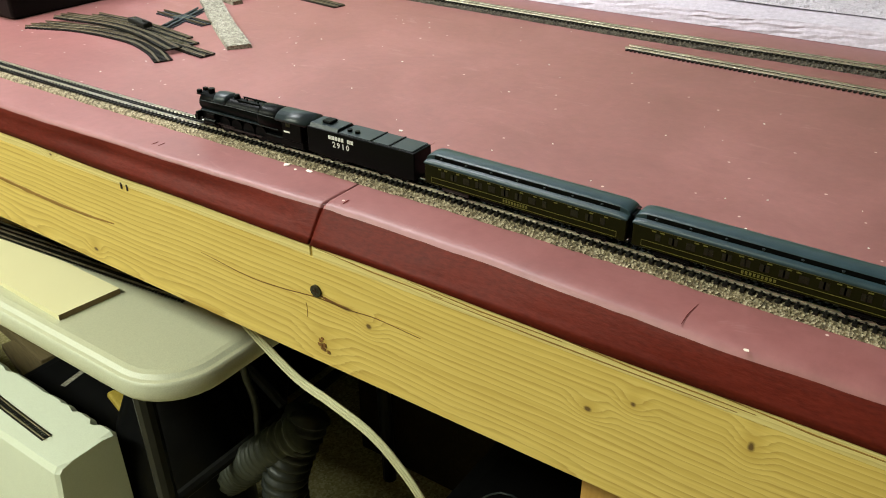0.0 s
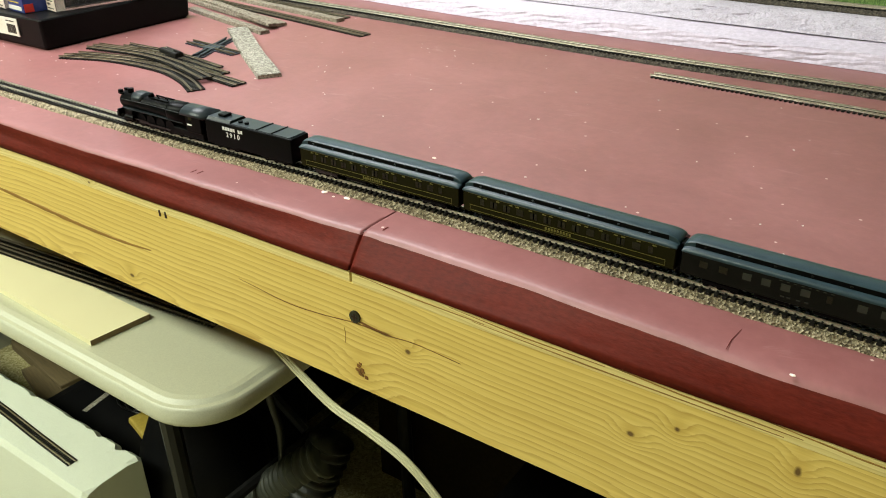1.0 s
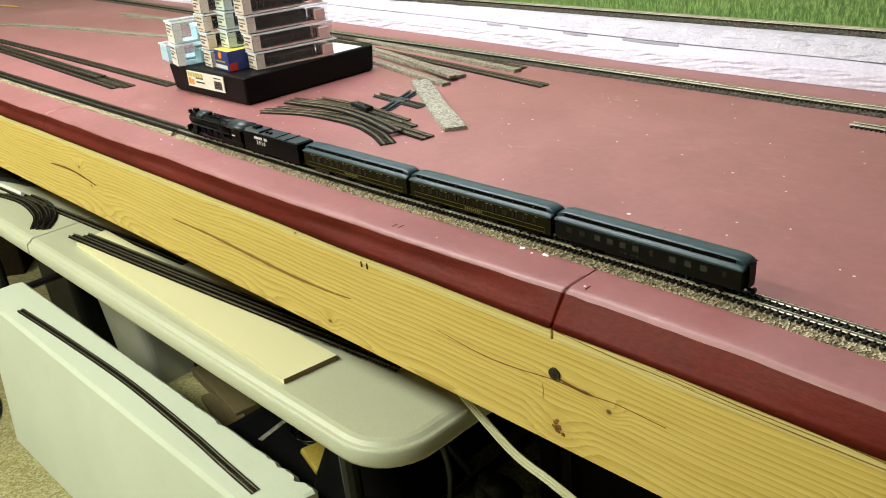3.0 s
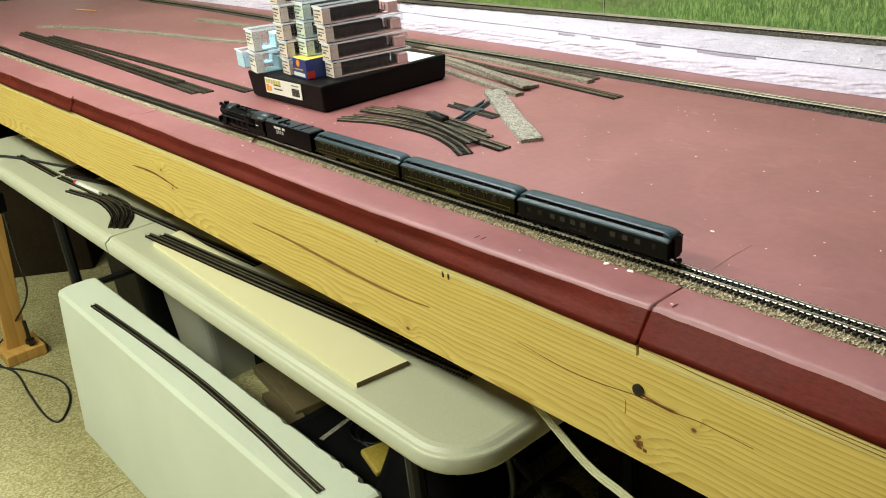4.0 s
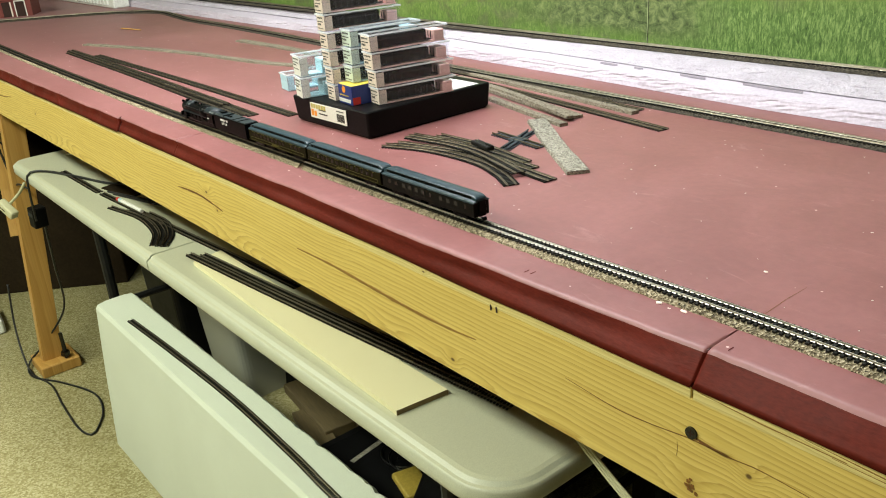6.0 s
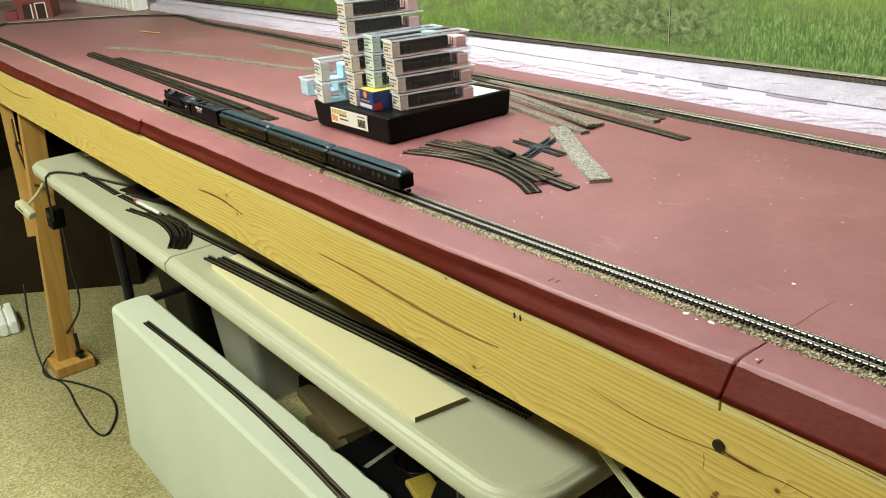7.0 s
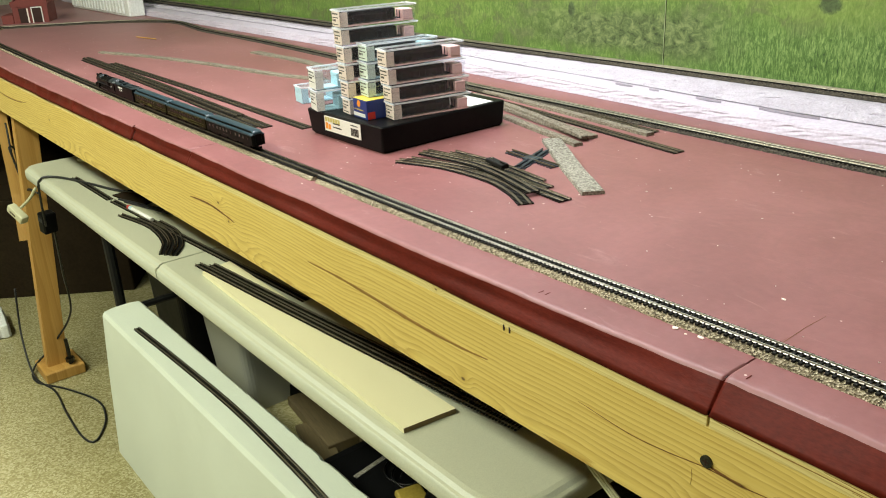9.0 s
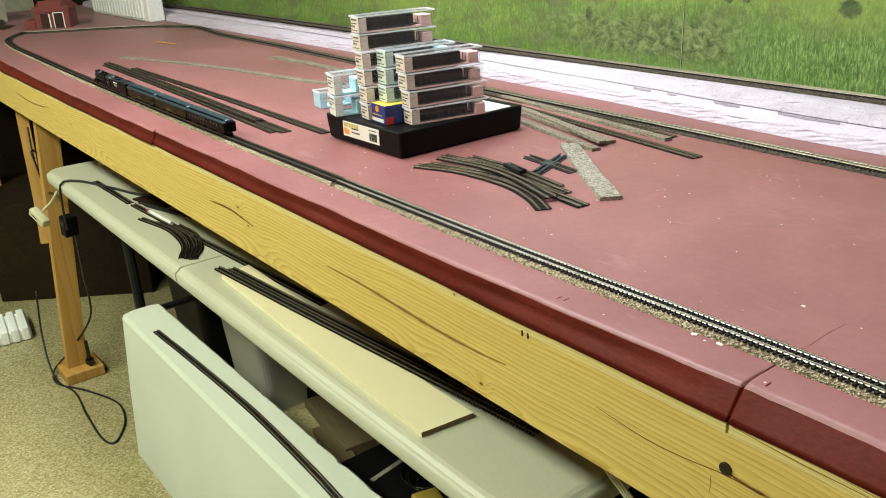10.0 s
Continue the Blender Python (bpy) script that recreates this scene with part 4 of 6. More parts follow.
def make_locomotive():
    """Northern type engine; x runs back from its pilot, rail top at z = 0."""
    th = thing("steam_locomotive", pose(0, 0, 0), "black model steam locomotive pulling a passenger train", "locomotive", "train")
    part("boiler", ring_loft(bmesh.new(), (0.0085, 0.010, 0.030, 0.052, 0.075, 0.090, 0.104), lambda x: circle(0.0062 if x < 0.009 else 0.0075 + 0.0011 * min(1, max(0, (x - 0.03) / 0.045)), 0.0195)), ENGINE, th, "round black boiler", True)
    part("smokebox_door", cyl_bm(0.0050, 0.002, pose(0.0080, 0, 0.0195, 0, 90, 0), 20), ENGINE_GREY, th)
    part("headlight", cyl_bm(0.0014, 0.003, pose(0.0065, 0, 0.0245, 0, 90, 0), 12), ENGINE_GREY, th)
    bm = bmesh.new()
    box(bm, 0.0045, 0.0085, -0.0045, -0.0015, 0.0255, 0.0285, 0.0004)
    box(bm, 0.0045, 0.0085, 0.0015, 0.0045, 0.0255, 0.0285, 0.0004)
    box(bm, 0.0055, 0.0125, -0.0052, 0.0052, 0.0252, 0.0262)
    part("feedwater_tank", bm, ENGINE, th)
    part("smokestack", cyl_bm(0.0026, 0.0035, pose(0.0175, 0, 0.0285), 16), ENGINE, th)
    bm = bmesh.new()
    loft(bm, [[(x, y * k, 0.0195 + (z - 0.0195) * (0.94 + 0.06 * k)) for y, z in ((-0.0084, 0.0225), (-0.0074, 0.0262), (-0.0048, 0.0288), (0, 0.0296), (0.0048, 0.0288), (0.0074, 0.0262), (0.0084, 0.0225))] for x, k in ((0.0265, 0.8), (0.0285, 1.0), (0.0385, 1.0), (0.0405, 0.8))])
    part("sand_dome", bm, ENGINE_GREY, th, "broad saddle-shaped sand dome", True)
    part("steam_dome", cyl_bm(0.0028, 0.003, pose(0.0475, 0, 0.0290), 16, 0.0018), ENGINE, th, "", True)
    bm = bmesh.new()
    box(bm, 0.051, 0.076, -0.0040, -0.0032, 0.0270, 0.0284, 0.0002)
    box(bm, 0.051, 0.076, 0.0032, 0.0040, 0.0270, 0.0284, 0.0002)
    for k, x in enumerate((0.054, 0.060, 0.066, 0.072)):
        cyl(bm, 0.0006, 0.0018, pose(x, 0.0012 * (-1) ** k, 0.0286), 8)
    part("whistle_and_valves", bm, ENGINE, th)
    fire = lambda x: [(y * (0.93 if x < 0.079 else 1.0), z) for y, z in ((-0.0090, 0.0140), (-0.0095, 0.0215), (-0.0080, 0.0256), (-0.0048, 0.0280), (0, 0.0288), (0.0048, 0.0280), (0.0080, 0.0256), (0.0095, 0.0215), (0.0090, 0.0140))]
    part("firebox", ring_loft(bmesh.new(), (0.0775, 0.080, 0.104), fire), ENGINE, th, "broad firebox running into the cab", True)
    for side in (-1, 1):
        bm = bmesh.new()
        box(bm, 0.014, 0.100, min(side * 0.0066, side * 0.0094), max(side * 0.0066, side * 0.0094), 0.0145, 0.0152)
        part("running_board", bm, ENGINE_GREY, th, "thin running board")
        bm = bmesh.new()
        tube(bm, [(0.012, side * 0.0083, 0.0225), (0.05, side * 0.0088, 0.0235), (0.098, side * 0.0090, 0.0235)], 0.00025, 6)
        part("handrail", bm, ENGINE_GREY, th)
        bm = bmesh.new()
        cyl(bm, 0.0026, 0.012, pose(0.023, side * 0.0080, 0.0068, 0, 90, 0), 14)
        box(bm, 0.018, 0.028, min(side * 0.0060, side * 0.0092), max(side * 0.0060, side * 0.0092), 0.009, 0.0135, 0.0006)
        part("cylinder", bm, ENGINE, th)
        bm = bmesh.new()
        box(bm, 0.036, 0.080, side * 0.0080 - 0.0003, side * 0.0080 + 0.0003, 0.0042, 0.0054)
        box(bm, 0.026, 0.050, side * 0.0086 - 0.0003, side * 0.0086 + 0.0003, 0.0062, 0.0070)
        part("side_rod", bm, STEEL, th)
        for x in (0.037, 0.0505, 0.064, 0.0775):
            wheel(th, x, side * 0.0058, 0.0062)
        for x in (0.012, 0.0255):
            wheel(th, x, side * 0.0052, 0.0028)
        for x in (0.091, 0.103):
            wheel(th, x, side * 0.0056, 0.0032)
        bm = bmesh.new()
        box(bm, 0.004, 0.0075, side * 0.0080 - 0.001, side * 0.0080 + 0.001, 0.005, 0.0095, 0.0002)
        part("front_step", bm, ENGINE, th)
    part("trailing_truck", box_bm(0.084, 0.124, -0.0078, 0.0078, 0.0028, 0.0090, 0.0006), ENGINE, th)
    part("frame", box_bm(0.006, 0.125, -0.0040, 0.0040, 0.0045, 0.0135, 0.0006), ENGINE, th)
    bm = bmesh.new()
    loft(bm, [[(0.0075, y, 0.0105) for y in (-0.009, 0.009)] + [(0.0075, 0.009, 0.0070), (0.0075, -0.009, 0.0070)], [(0.0, y, 0.0032) for y in (-0.0045, 0.0045)] + [(0.001, 0.0045, 0.0016), (0.001, -0.0045, 0.0016)]])
    box(bm, 0.0055, 0.0078, -0.0092, 0.0092, 0.0095, 0.0120, 0.0003)
    part("pilot", bm, ENGINE, th, "sloping pilot")
    cab = part("cab", box_bm(0.104, 0.124, -0.0093, 0.0093, 0.0085, 0.0252, 0.0006), ENGINE, th)
    bm = bmesh.new()
    loft(bm, [[(x, y, z) for y, z in ((-0.0103, 0.0228), (-0.0098, 0.0246), (-0.0078, 0.0270), (-0.0042, 0.0287), (0, 0.0292), (0.0042, 0.0287), (0.0078, 0.0270), (0.0098, 0.0246), (0.0103, 0.0228))] for x in (0.0985, 0.1295)])
    part("cab_roof", bm, ENGINE_GREY, th, "", True)
    for side in (-1, 1):
        part("cab_window", box_bm(0.1085, 0.1135, side * 0.0094 - 0.0002, side * 0.0094 + 0.0002, 0.0195, 0.0238), PANE, cab)
        part("number_plate_bar", box_bm(0.1065, 0.1125, side * 0.0095 - 0.0002, side * 0.0095 + 0.0002, 0.0148, 0.0160), WHITE_INK, cab)
    return th


def text_mesh(body, size, extrude=0.0001):
    cu = bpy.data.curves.new("text", "FONT")
    cu.body, cu.size, cu.align_x, cu.align_y, cu.extrude, cu.resolution_u = body, size, "CENTER", "CENTER", extrude, 2
    cu.space_character, cu.offset = 1.45, size * 0.012
    ob = new("text", cu)
    me = bpy.data.meshes.new_from_object(ob.evaluated_get(bpy.context.evaluated_depsgraph_get()))
    bpy.data.objects.remove(ob)
    return me


def make_tender():
    th = thing("tender", pose(0, 0, 0), "black locomotive tender with white number 2910", "tender", "train")
    body = part("tank", box_bm(0.0, 0.0955, -0.0095, 0.0095, 0.0046, 0.0245, 0.0007, 2), ENGINE, th)
    part("deck_plate", box_bm(0.030, 0.0935, -0.0088, 0.0088, 0.02455, 0.0254, 0.0003), ENGINE_GREY, th)
    bm = bmesh.new()
    loft(bm, [[(x, y, z) for y, z in ((-0.0088, 0.0246), (-0.007, 0.0268), (0.007, 0.0268), (0.0088, 0.0246))] for x in (0.002, 0.028)])
    part("oil_bunker", bm, ENGINE_GREY, th)
    bm = bmesh.new()
    cyl(bm, 0.0018, 0.002, pose(0.035, -0.003, 0.0260), 12)
    cyl(bm, 0.0018, 0.002, pose(0.042, -0.003, 0.0260), 12)
    box(bm, 0.010, 0.018, -0.004, 0.004, 0.0268, 0.0290, 0.0006)
    part("hatch", bm, ENGINE, th)
    for x in (0.058, 0.074):
        part("deck_rib", box_bm(x, x + 0.0012, -0.0088, 0.0088, 0.0254, 0.0260), ENGINE, th)
    for side in (-1, 1):
        for x in (0.010, 0.020, 0.030, 0.064, 0.074, 0.084):
            wheel(th, x, side * 0.0055, 0.0029)
        for x0 in (0.006, 0.060):
            part("truck_frame", box_bm(x0, x0 + 0.029, side * 0.0066 - 0.0006, side * 0.0066 + 0.0006, 0.0022, 0.0052, 0.0004), ENGINE, th)
    # white lettering on both sides: the number, and bars for the road name
    num = text_mesh("2910", 0.0058)
    for side in (-1, 1):
        ob = part("number", num.copy(), WHITE_INK, body, "white number 2910")
        ob.matrix_local = pose(0.0315, side * 0.0096, 0.0152, 90, 0, 0 if side < 0 else 180)
        bm = bmesh.new()
        for k, w in enumerate((0.0023, 0.0023, 0.0023, 0.0023, 0.0023, 0.0, 0.0023, 0.0023)):
            if w:
                x = 0.0205 + k * 0.0029
                box(bm, x, x + w * 0.42, side * 0.00965 - 0.0001, side * 0.00965 + 0.0001, 0.0189, 0.0217)
                box(bm, x + w * 0.55, x + w * 0.95, side * 0.00965 - 0.0001, side * 0.00965 + 0.0001, 0.0189, 0.0217)
        part("lettering_bars", bm, WHITE_INK, body, "row of white lettering")
    bm = bmesh.new()
    box(bm, -0.010, 0.001, -0.002, 0.002, 0.0065, 0.0085)
    box(bm, 0.095, 0.101, -0.0012, 0.0012, 0.004, 0.006)
    part("drawbar", bm, ENGINE, th)
    return th


def make_coach(style, label):
    """Heavyweight passenger car with a clerestory roof; x from its front end."""
    length = 0.1545
    side_mat = COACH if style < 2 else COACH_DARK
    th = thing("passenger_car", pose(0, 0, 0), label, "railway car", "train")
    body = part("body", box_bm(0.0, length, -0.0094, 0.0094, 0.0060, 0.0208, 0.0005), side_mat, th)
    half_sec = [(0.0099, 0.0200), (0.0099, 0.0208), (0.0094, 0.0220), (0.0084, 0.0227), (0.0074, 0.0231), (0.0064, 0.0232), (0.0064, 0.0259), (0.0060, 0.0264), (0.0048, 0.0268), (0.0024, 0.0273)]
    sec = [(-y, z) for y, z in half_sec] + [(y, z) for y, z in reversed(half_sec)]

    def roof(x):
        e = min(x + 0.0004, length + 0.0004 - x)
        k = 1.0 if e > 0.009 else math.sqrt(max(0.0, 1 - ((0.009 - e) / 0.009) ** 2)) * 0.62 + 0.38
        return [(y, 0.0205 + (z - 0.0205) * k) for y, z in sec]
    bm = ring_loft(bmesh.new(), (-0.0004, 0.0, 0.001, 0.0035, 0.008, length / 2, length - 0.008, length - 0.0035, length - 0.001, length, length + 0.0004), roof)
    roof_ob = part("roof", bm, COACH_ROOF, th, "dark grey clerestory roof", True)
    for f in roof_ob.data.polygons:
        f.use_smooth = abs(f.normal.z) > 0.25
    for k in range(7):
        x = 0.012 + k * 0.0205
        for side in (-1, 1):
            part("vent", box_bm(x, x + 0.0016, side * 0.0068 - 0.0005, side * 0.0068 + 0.0005, 0.0242, 0.0252, 0.0003), COACH_DARK if style == 2 else ENGINE_GREY, roof_ob)
    for side in (-1, 1):
        y0 = side * 0.00643
        part("clerestory_wall", box_bm(0.0065, length - 0.0065, y0 - 0.0001, y0 + 0.0001, 0.0231, 0.0260), ENGINE, roof_ob, "black clerestory window band")
    # windows, sash strip and skirting lines on both sides
    win = mesh_from(box_bm(-0.0016, 0.0016, -0.00012, 0.00012, -0.0022, 0.0022), "window")
    win.materials.append(PANE)
    wide = mesh_from(box_bm(-0.0026, 0.0026, -0.00012, 0.00012, -0.0021, 0.0021), "window")
    wide.materials.append(PANE_PALE)
    wide_dark = mesh_from(box_bm(-0.0026, 0.0026, -0.00012, 0.00012, -0.0021, 0.0021), "window")
    wide_dark.materials.append(PANE)
    for side in (-1, 1):
        if style < 2:
            xs = [(0.016 + k * 0.0052 + (0.003 if k % 2 else 0), win) for k in range(24)]
            if style == 0:
                xs = [w for w in xs if not 0.098 < w[0] < 0.112]
        else:
            xs = [(0.014, wide_dark), (0.026, wide_dark), (0.040, wide), (0.051, wide), (0.062, wide), (0.073, wide), (0.086, win), (0.103, wide), (0.115, wide), (0.127, wide), (0.142, win)]
        for x, me in xs:
            ob = part("window", me, None, body)
            ob.matrix_local = pose(x, side * 0.00948, 0.0152)
        if style < 2:
            bm = bmesh.new()
            y0, y1 = side * 0.00952 - 0.00012, side * 0.00952 + 0.00012
            box(bm, 0.004, length - 0.004, y0, y1, 0.0196, 0.01985)
            box(bm, 0.006, length - 0.006, y0, y1, 0.0112, 0.01145)
            box(bm, 0.006, length - 0.006, y0, y1, 0.0076, 0.00785)
            box(bm, 0.006, 0.0062, y0, y1, 0.0076, 0.0114)
            box(bm, length - 0.0062, length - 0.006, y0, y1, 0.0076, 0.0114)
            for k in range(9):
                box(bm, 0.0655 + k * 0.0022, 0.0668 + k * 0.0022, y0, y1, 0.0086, 0.0104)
            for k in range(26):
                x = 0.012 + k * 0.0051
                if (k * 7) % 5 < 3:
                    box(bm, x, x + 0.0026, y0, y1, 0.0181, 0.0188)
            part("gold_lining", bm, GOLD, body, "gold lining and lettering bars")
        else:
            bm = bmesh.new()
            y0, y1 = side * 0.00952 - 0.00012, side * 0.00952 + 0.00012
            for x in (0.060, 0.0635, 0.069, 0.0735):
                box(bm, x, x + 0.0022, y0, y1, 0.0092, 0.0100)
            for k in range(8):
                box(bm, 0.058 + k * 0.004, 0.0598 + k * 0.004, y0, y1, 0.0186, 0.0191)
            part("lettering_bars", bm, PANE_PALE, body, "small pale lettering")
    bm = bmesh.new()
    box(bm, 0.045, 0.066, -0.0070, 0.0070, 0.0025, 0.0060, 0.0005)
    box(bm, 0.078, 0.100, -0.0076, 0.0076, 0.0030, 0.0060, 0.0005)
    box(bm, 0.004, length - 0.004, -0.0035, 0.0035, 0.0045, 0.0061)
    part("underframe", bm, ENGINE, th)
    for cx in (0.0245, length - 0.0245):
        for side in (-1, 1):
            part("truck_frame", box_bm(cx - 0.0115, cx + 0.0115, side * 0.0066 - 0.0006, side * 0.0066 + 0.0006, 0.0022, 0.0050, 0.0005), STEEL if style == 0 and cx < 0.05 else ENGINE, th)
            for dx in (-0.0085, 0.0, 0.0085):
                wheel(th, cx + dx, side * 0.0052, 0.0029)
    for x, d in ((0.0, -1), (length, 1)):
        bm = bmesh.new()
        box(bm, min(x, x + d * 0.0022), max(x, x + d * 0.0022), -0.0042, 0.0042, 0.0062, 0.0222, 0.0004)
        part("vestibule", bm, ENGINE, th, "dark corridor bellows")
        bm = bmesh.new()
        box(bm, min(x, x + d * 0.0046), max(x, x + d * 0.0046), -0.0010, 0.0010, 0.0032, 0.0050)
        box(bm, min(x + d * 0.003, x + d * 0.0052), max(x + d * 0.003, x + d * 0.0052), -0.0018, 0.0018, 0.0026, 0.0056)
        part("coupler", bm, ENGINE, th)
    return th


def enlarge(th, sx, sy, sz):
    """Scales a built vehicle about its own origin, mesh by mesh."""
    done = set()
    for ob in th.children_recursive:
        S = Matrix.Diagonal((sx, sy, sz, 1))
        R = ob.matrix_basis.to_3x3().to_4x4()
        if ob.data.name not in done:
            done.add(ob.data.name)
            ob.data.transform(R.inverted() @ S @ R)
        p = ob.matrix_basis.translation
        m = R.copy()
        m.translation = (p.x * sx, p.y * sy, p.z * sz)
        ob.matrix_basis = m


RAILTOP = T + 0.005 + 0.0018 + 0.0021
train = []
for vehicle, off, long in ((make_locomotive(), -0.1770, 1.04), (make_tender(), -0.0410, 1.10), (make_coach(0, "olive passenger car with gold lining behind the tender"), 0.0735, 1.032),
                           (make_coach(1, "olive passenger car with a long row of windows"), 0.2373, 1.070), (make_coach(2, "plain dark rear passenger car with pale windows"), 0.4065, 1.045)):
    enlarge(vehicle, long, 1.17, 1.10)
    train.append((vehicle, off))
RUN = [(0.0, -0.0127), (0.5, -0.0971), (1.0, -0.1767), (1.5, -0.2468), (2.0, -0.3134), (3.5, -0.5184), (4.0, -0.586), (4.5, -0.6551), (5.0, -0.7245),
       (6.5, -0.9624), (7.0, -1.0506), (7.5, -1.1371), (8.0, -1.2284), (8.5, -1.3187), (9.0, -1.4079), (9.5, -1.4942), (10.0, -1.5788)]


def on_track(x, span):
    """Pose of a vehicle whose front end is at x, turned along the line."""
    ya, yb = track_y(x + span * 0.15), track_y(x + span * 0.85)
    turn = math.degrees(math.atan2(yb - ya, span * 0.7))
    return pose(x, ya - (yb - ya) * 0.15 / 0.7, RAILTOP, 0, 0, turn)


def motions():
    for ob, off in train:
        span = 0.12 if ob.name.startswith(("steam", "tender")) else 0.162
        walk(ob, [(t, on_track(s + off, span)) for t, s in RUN])


# ---- things on the deck ----
def strip(name, path, w, h, z, mat, label, category="cork strip", bevel=0.0012):
    bm = bmesh.new()
    pts = smooth_path([(x, y, z) for x, y in path], 0.012)
    n = len(pts)
    rings = []
    for i, p in enumerate(pts):
        d = (pts[min(i + 1, n - 1)] - pts[max(i - 1, 0)]).normalized()
        s = Vector((d.y, -d.x, 0))
        ww = w / 2 + 0.0006 * noise.noise(p * 80)
        zz = Vector((0, 0, h + 0.0012 * noise.noise(p * 20)))
        rings.append([p + s * ww, p + s * (ww - bevel) + zz, p - s * (ww - bevel) + zz, p - s * ww])
    loft(bm, rings)
    return solid(name, bm, mat, label, category)


strip("cork_strip", [(-2.19, 0.258), (-1.95, 0.325), (-1.70, 0.375), (-1.457, 0.406), (-1.29, 0.448)], 0.020, 0.004, T, CORK_MID, "long thin strip of grey cork lying curved on the deck")
strip("cork_strip", [(-1.80, 0.538), (-1.60, 0.545), (-1.38, 0.535)], 0.024, 0.004, T, CORK_MID, "short grey cork strip before the rear track")
strip("cork_strip", [(-0.570, 0.408), (-0.46, 0.330), (-0.354, 0.259)], 0.030, 0.0045, T, CORK_GREY, "broad piece of grey cork roadbed lying askew")
strip("cork_strip", [(-0.74, 0.468), (-0.63, 0.440), (-0.520, 0.414)], 0.016, 0.005, T, CORK_MID, "narrow grey cork offcut beside the black case")
strip("cork_strip", [(-0.80, 0.520), (-0.66, 0.485), (-0.533, 0.456)], 0.026, 0.005, T + 0.001, CORK_MID, "grey cork offcut with a torn end")
strip("cork_strip", [(-0.92, 0.585), (-0.70, 0.560), (-0.478, 0.530)], 0.016, 0.005, T, CORK_MID, "long grey cork strip beside loose tracks")
strip("cork_strip", [(-0.90, 0.540), (-0.72, 0.500), (-0.53, 0.440)], 0.015, 0.004, T + 0.0052, CORK_MID, "grey cork strip on top of others")
track("loose_track", [(-0.98, 0.560), (-0.70, 0.525), (-0.392, 0.481)], T, "loose dull flexible track beside the black case", None, TIE_OLD, RAIL_OLD, group="loose tracks")
track("loose_track", [(-1.02, 0.590), (-0.75, 0.572), (-0.487, 0.549)], T, "loose dull flexible track by the rear line", None, TIE_OLD, RAIL_OLD, group="loose tracks")
track("loose_track", [(-0.95, 0.600), (-0.75, 0.590), (-0.562, 0.576)], T, "short loose dull track by the rear line", None, TIE, RAIL_OLD, group="loose tracks")
# bundle of long flexible tracks
for k, (a, b, c, zz) in enumerate((((-2.085, 0.182), (-1.55, 0.163), (-1.010, 0.136), 0.0), ((-2.12, 0.196), (-1.55, 0.178), (-0.995, 0.150), 0.0),
                                    ((-2.07, 0.186), (-1.60, 0.170), (-1.10, 0.150), 0.0042), ((-1.95, 0.212), (-1.40, 0.206), (-0.935, 0.194), 0.0))):
    track("loose_track", [a, b, c], T + zz, "long dull flexible track in a bundle on the deck", None, TIE_OLD, RAIL_OLD, group="track bundle")

# heap of turnouts and short track
track("turnout_track", [(-0.652, 0.182), (-0.58, 0.207), (-0.49, 0.211), (-0.43, 0.196), (-0.388, 0.176)], T, "curved turnout track with dull rails and black ties", None, TIE, RAIL_OLD, group="turnout heap")
track("turnout_track", [(-0.645, 0.198), (-0.55, 0.222), (-0.45, 0.226), (-0.362, 0.217)], T + 0.0005, "turnout track with dull rails in a heap", None, TIE, RAIL_OLD, group="turnout heap")
track("turnout_track", [(-0.648, 0.222), (-0.56, 0.235), (-0.49, 0.228), (-0.405, 0.205)], T + 0.0045, "turnout track resting on others", None, TIE, RAIL_OLD, group="turnout heap")
track("turnout_track", [(-0.662, 0.240), (-0.55, 0.252), (-0.412, 0.237)], T + 0.0004, "straight turnout leg with black ties", None, TIE, RAIL_OLD, group="turnout heap")
track("turnout_track", [(-0.625, 0.262), (-0.53, 0.263), (-0.437, 0.249)], T + 0.001, "short straight track with black ties", None, TIE, RAIL_OLD, group="turnout heap")
sw = thing("switch_machine", pose(-0.515, 0.246, T + 0.0086, 0, 0, -12), "small black turnout switch machine on the track heap", "switch machine")
part("housing", box_bm(-0.022, 0.022, -0.006, 0.006, 0, 0.006, 0.001), TIE, sw)
part("lever", box_bm(0.010, 0.026, -0.0015, 0.0015, 0.006, 0.0085, 0.0004), TIE, sw)
part("screw_head", cyl_bm(0.0014, 0.0012, pose(-0.014, 0, 0.0065), 10), RAIL, sw)
crossing = thing("track_crossing", pose(-0.519, 0.3175, T), "black diagonal track crossing lying on the deck", "track crossing")
NAVY = surface("blue_black_plastic", (0.012, 0.018, 0.028), (0.022, 0.032, 0.045), 90, 0.5, bump=0.1)
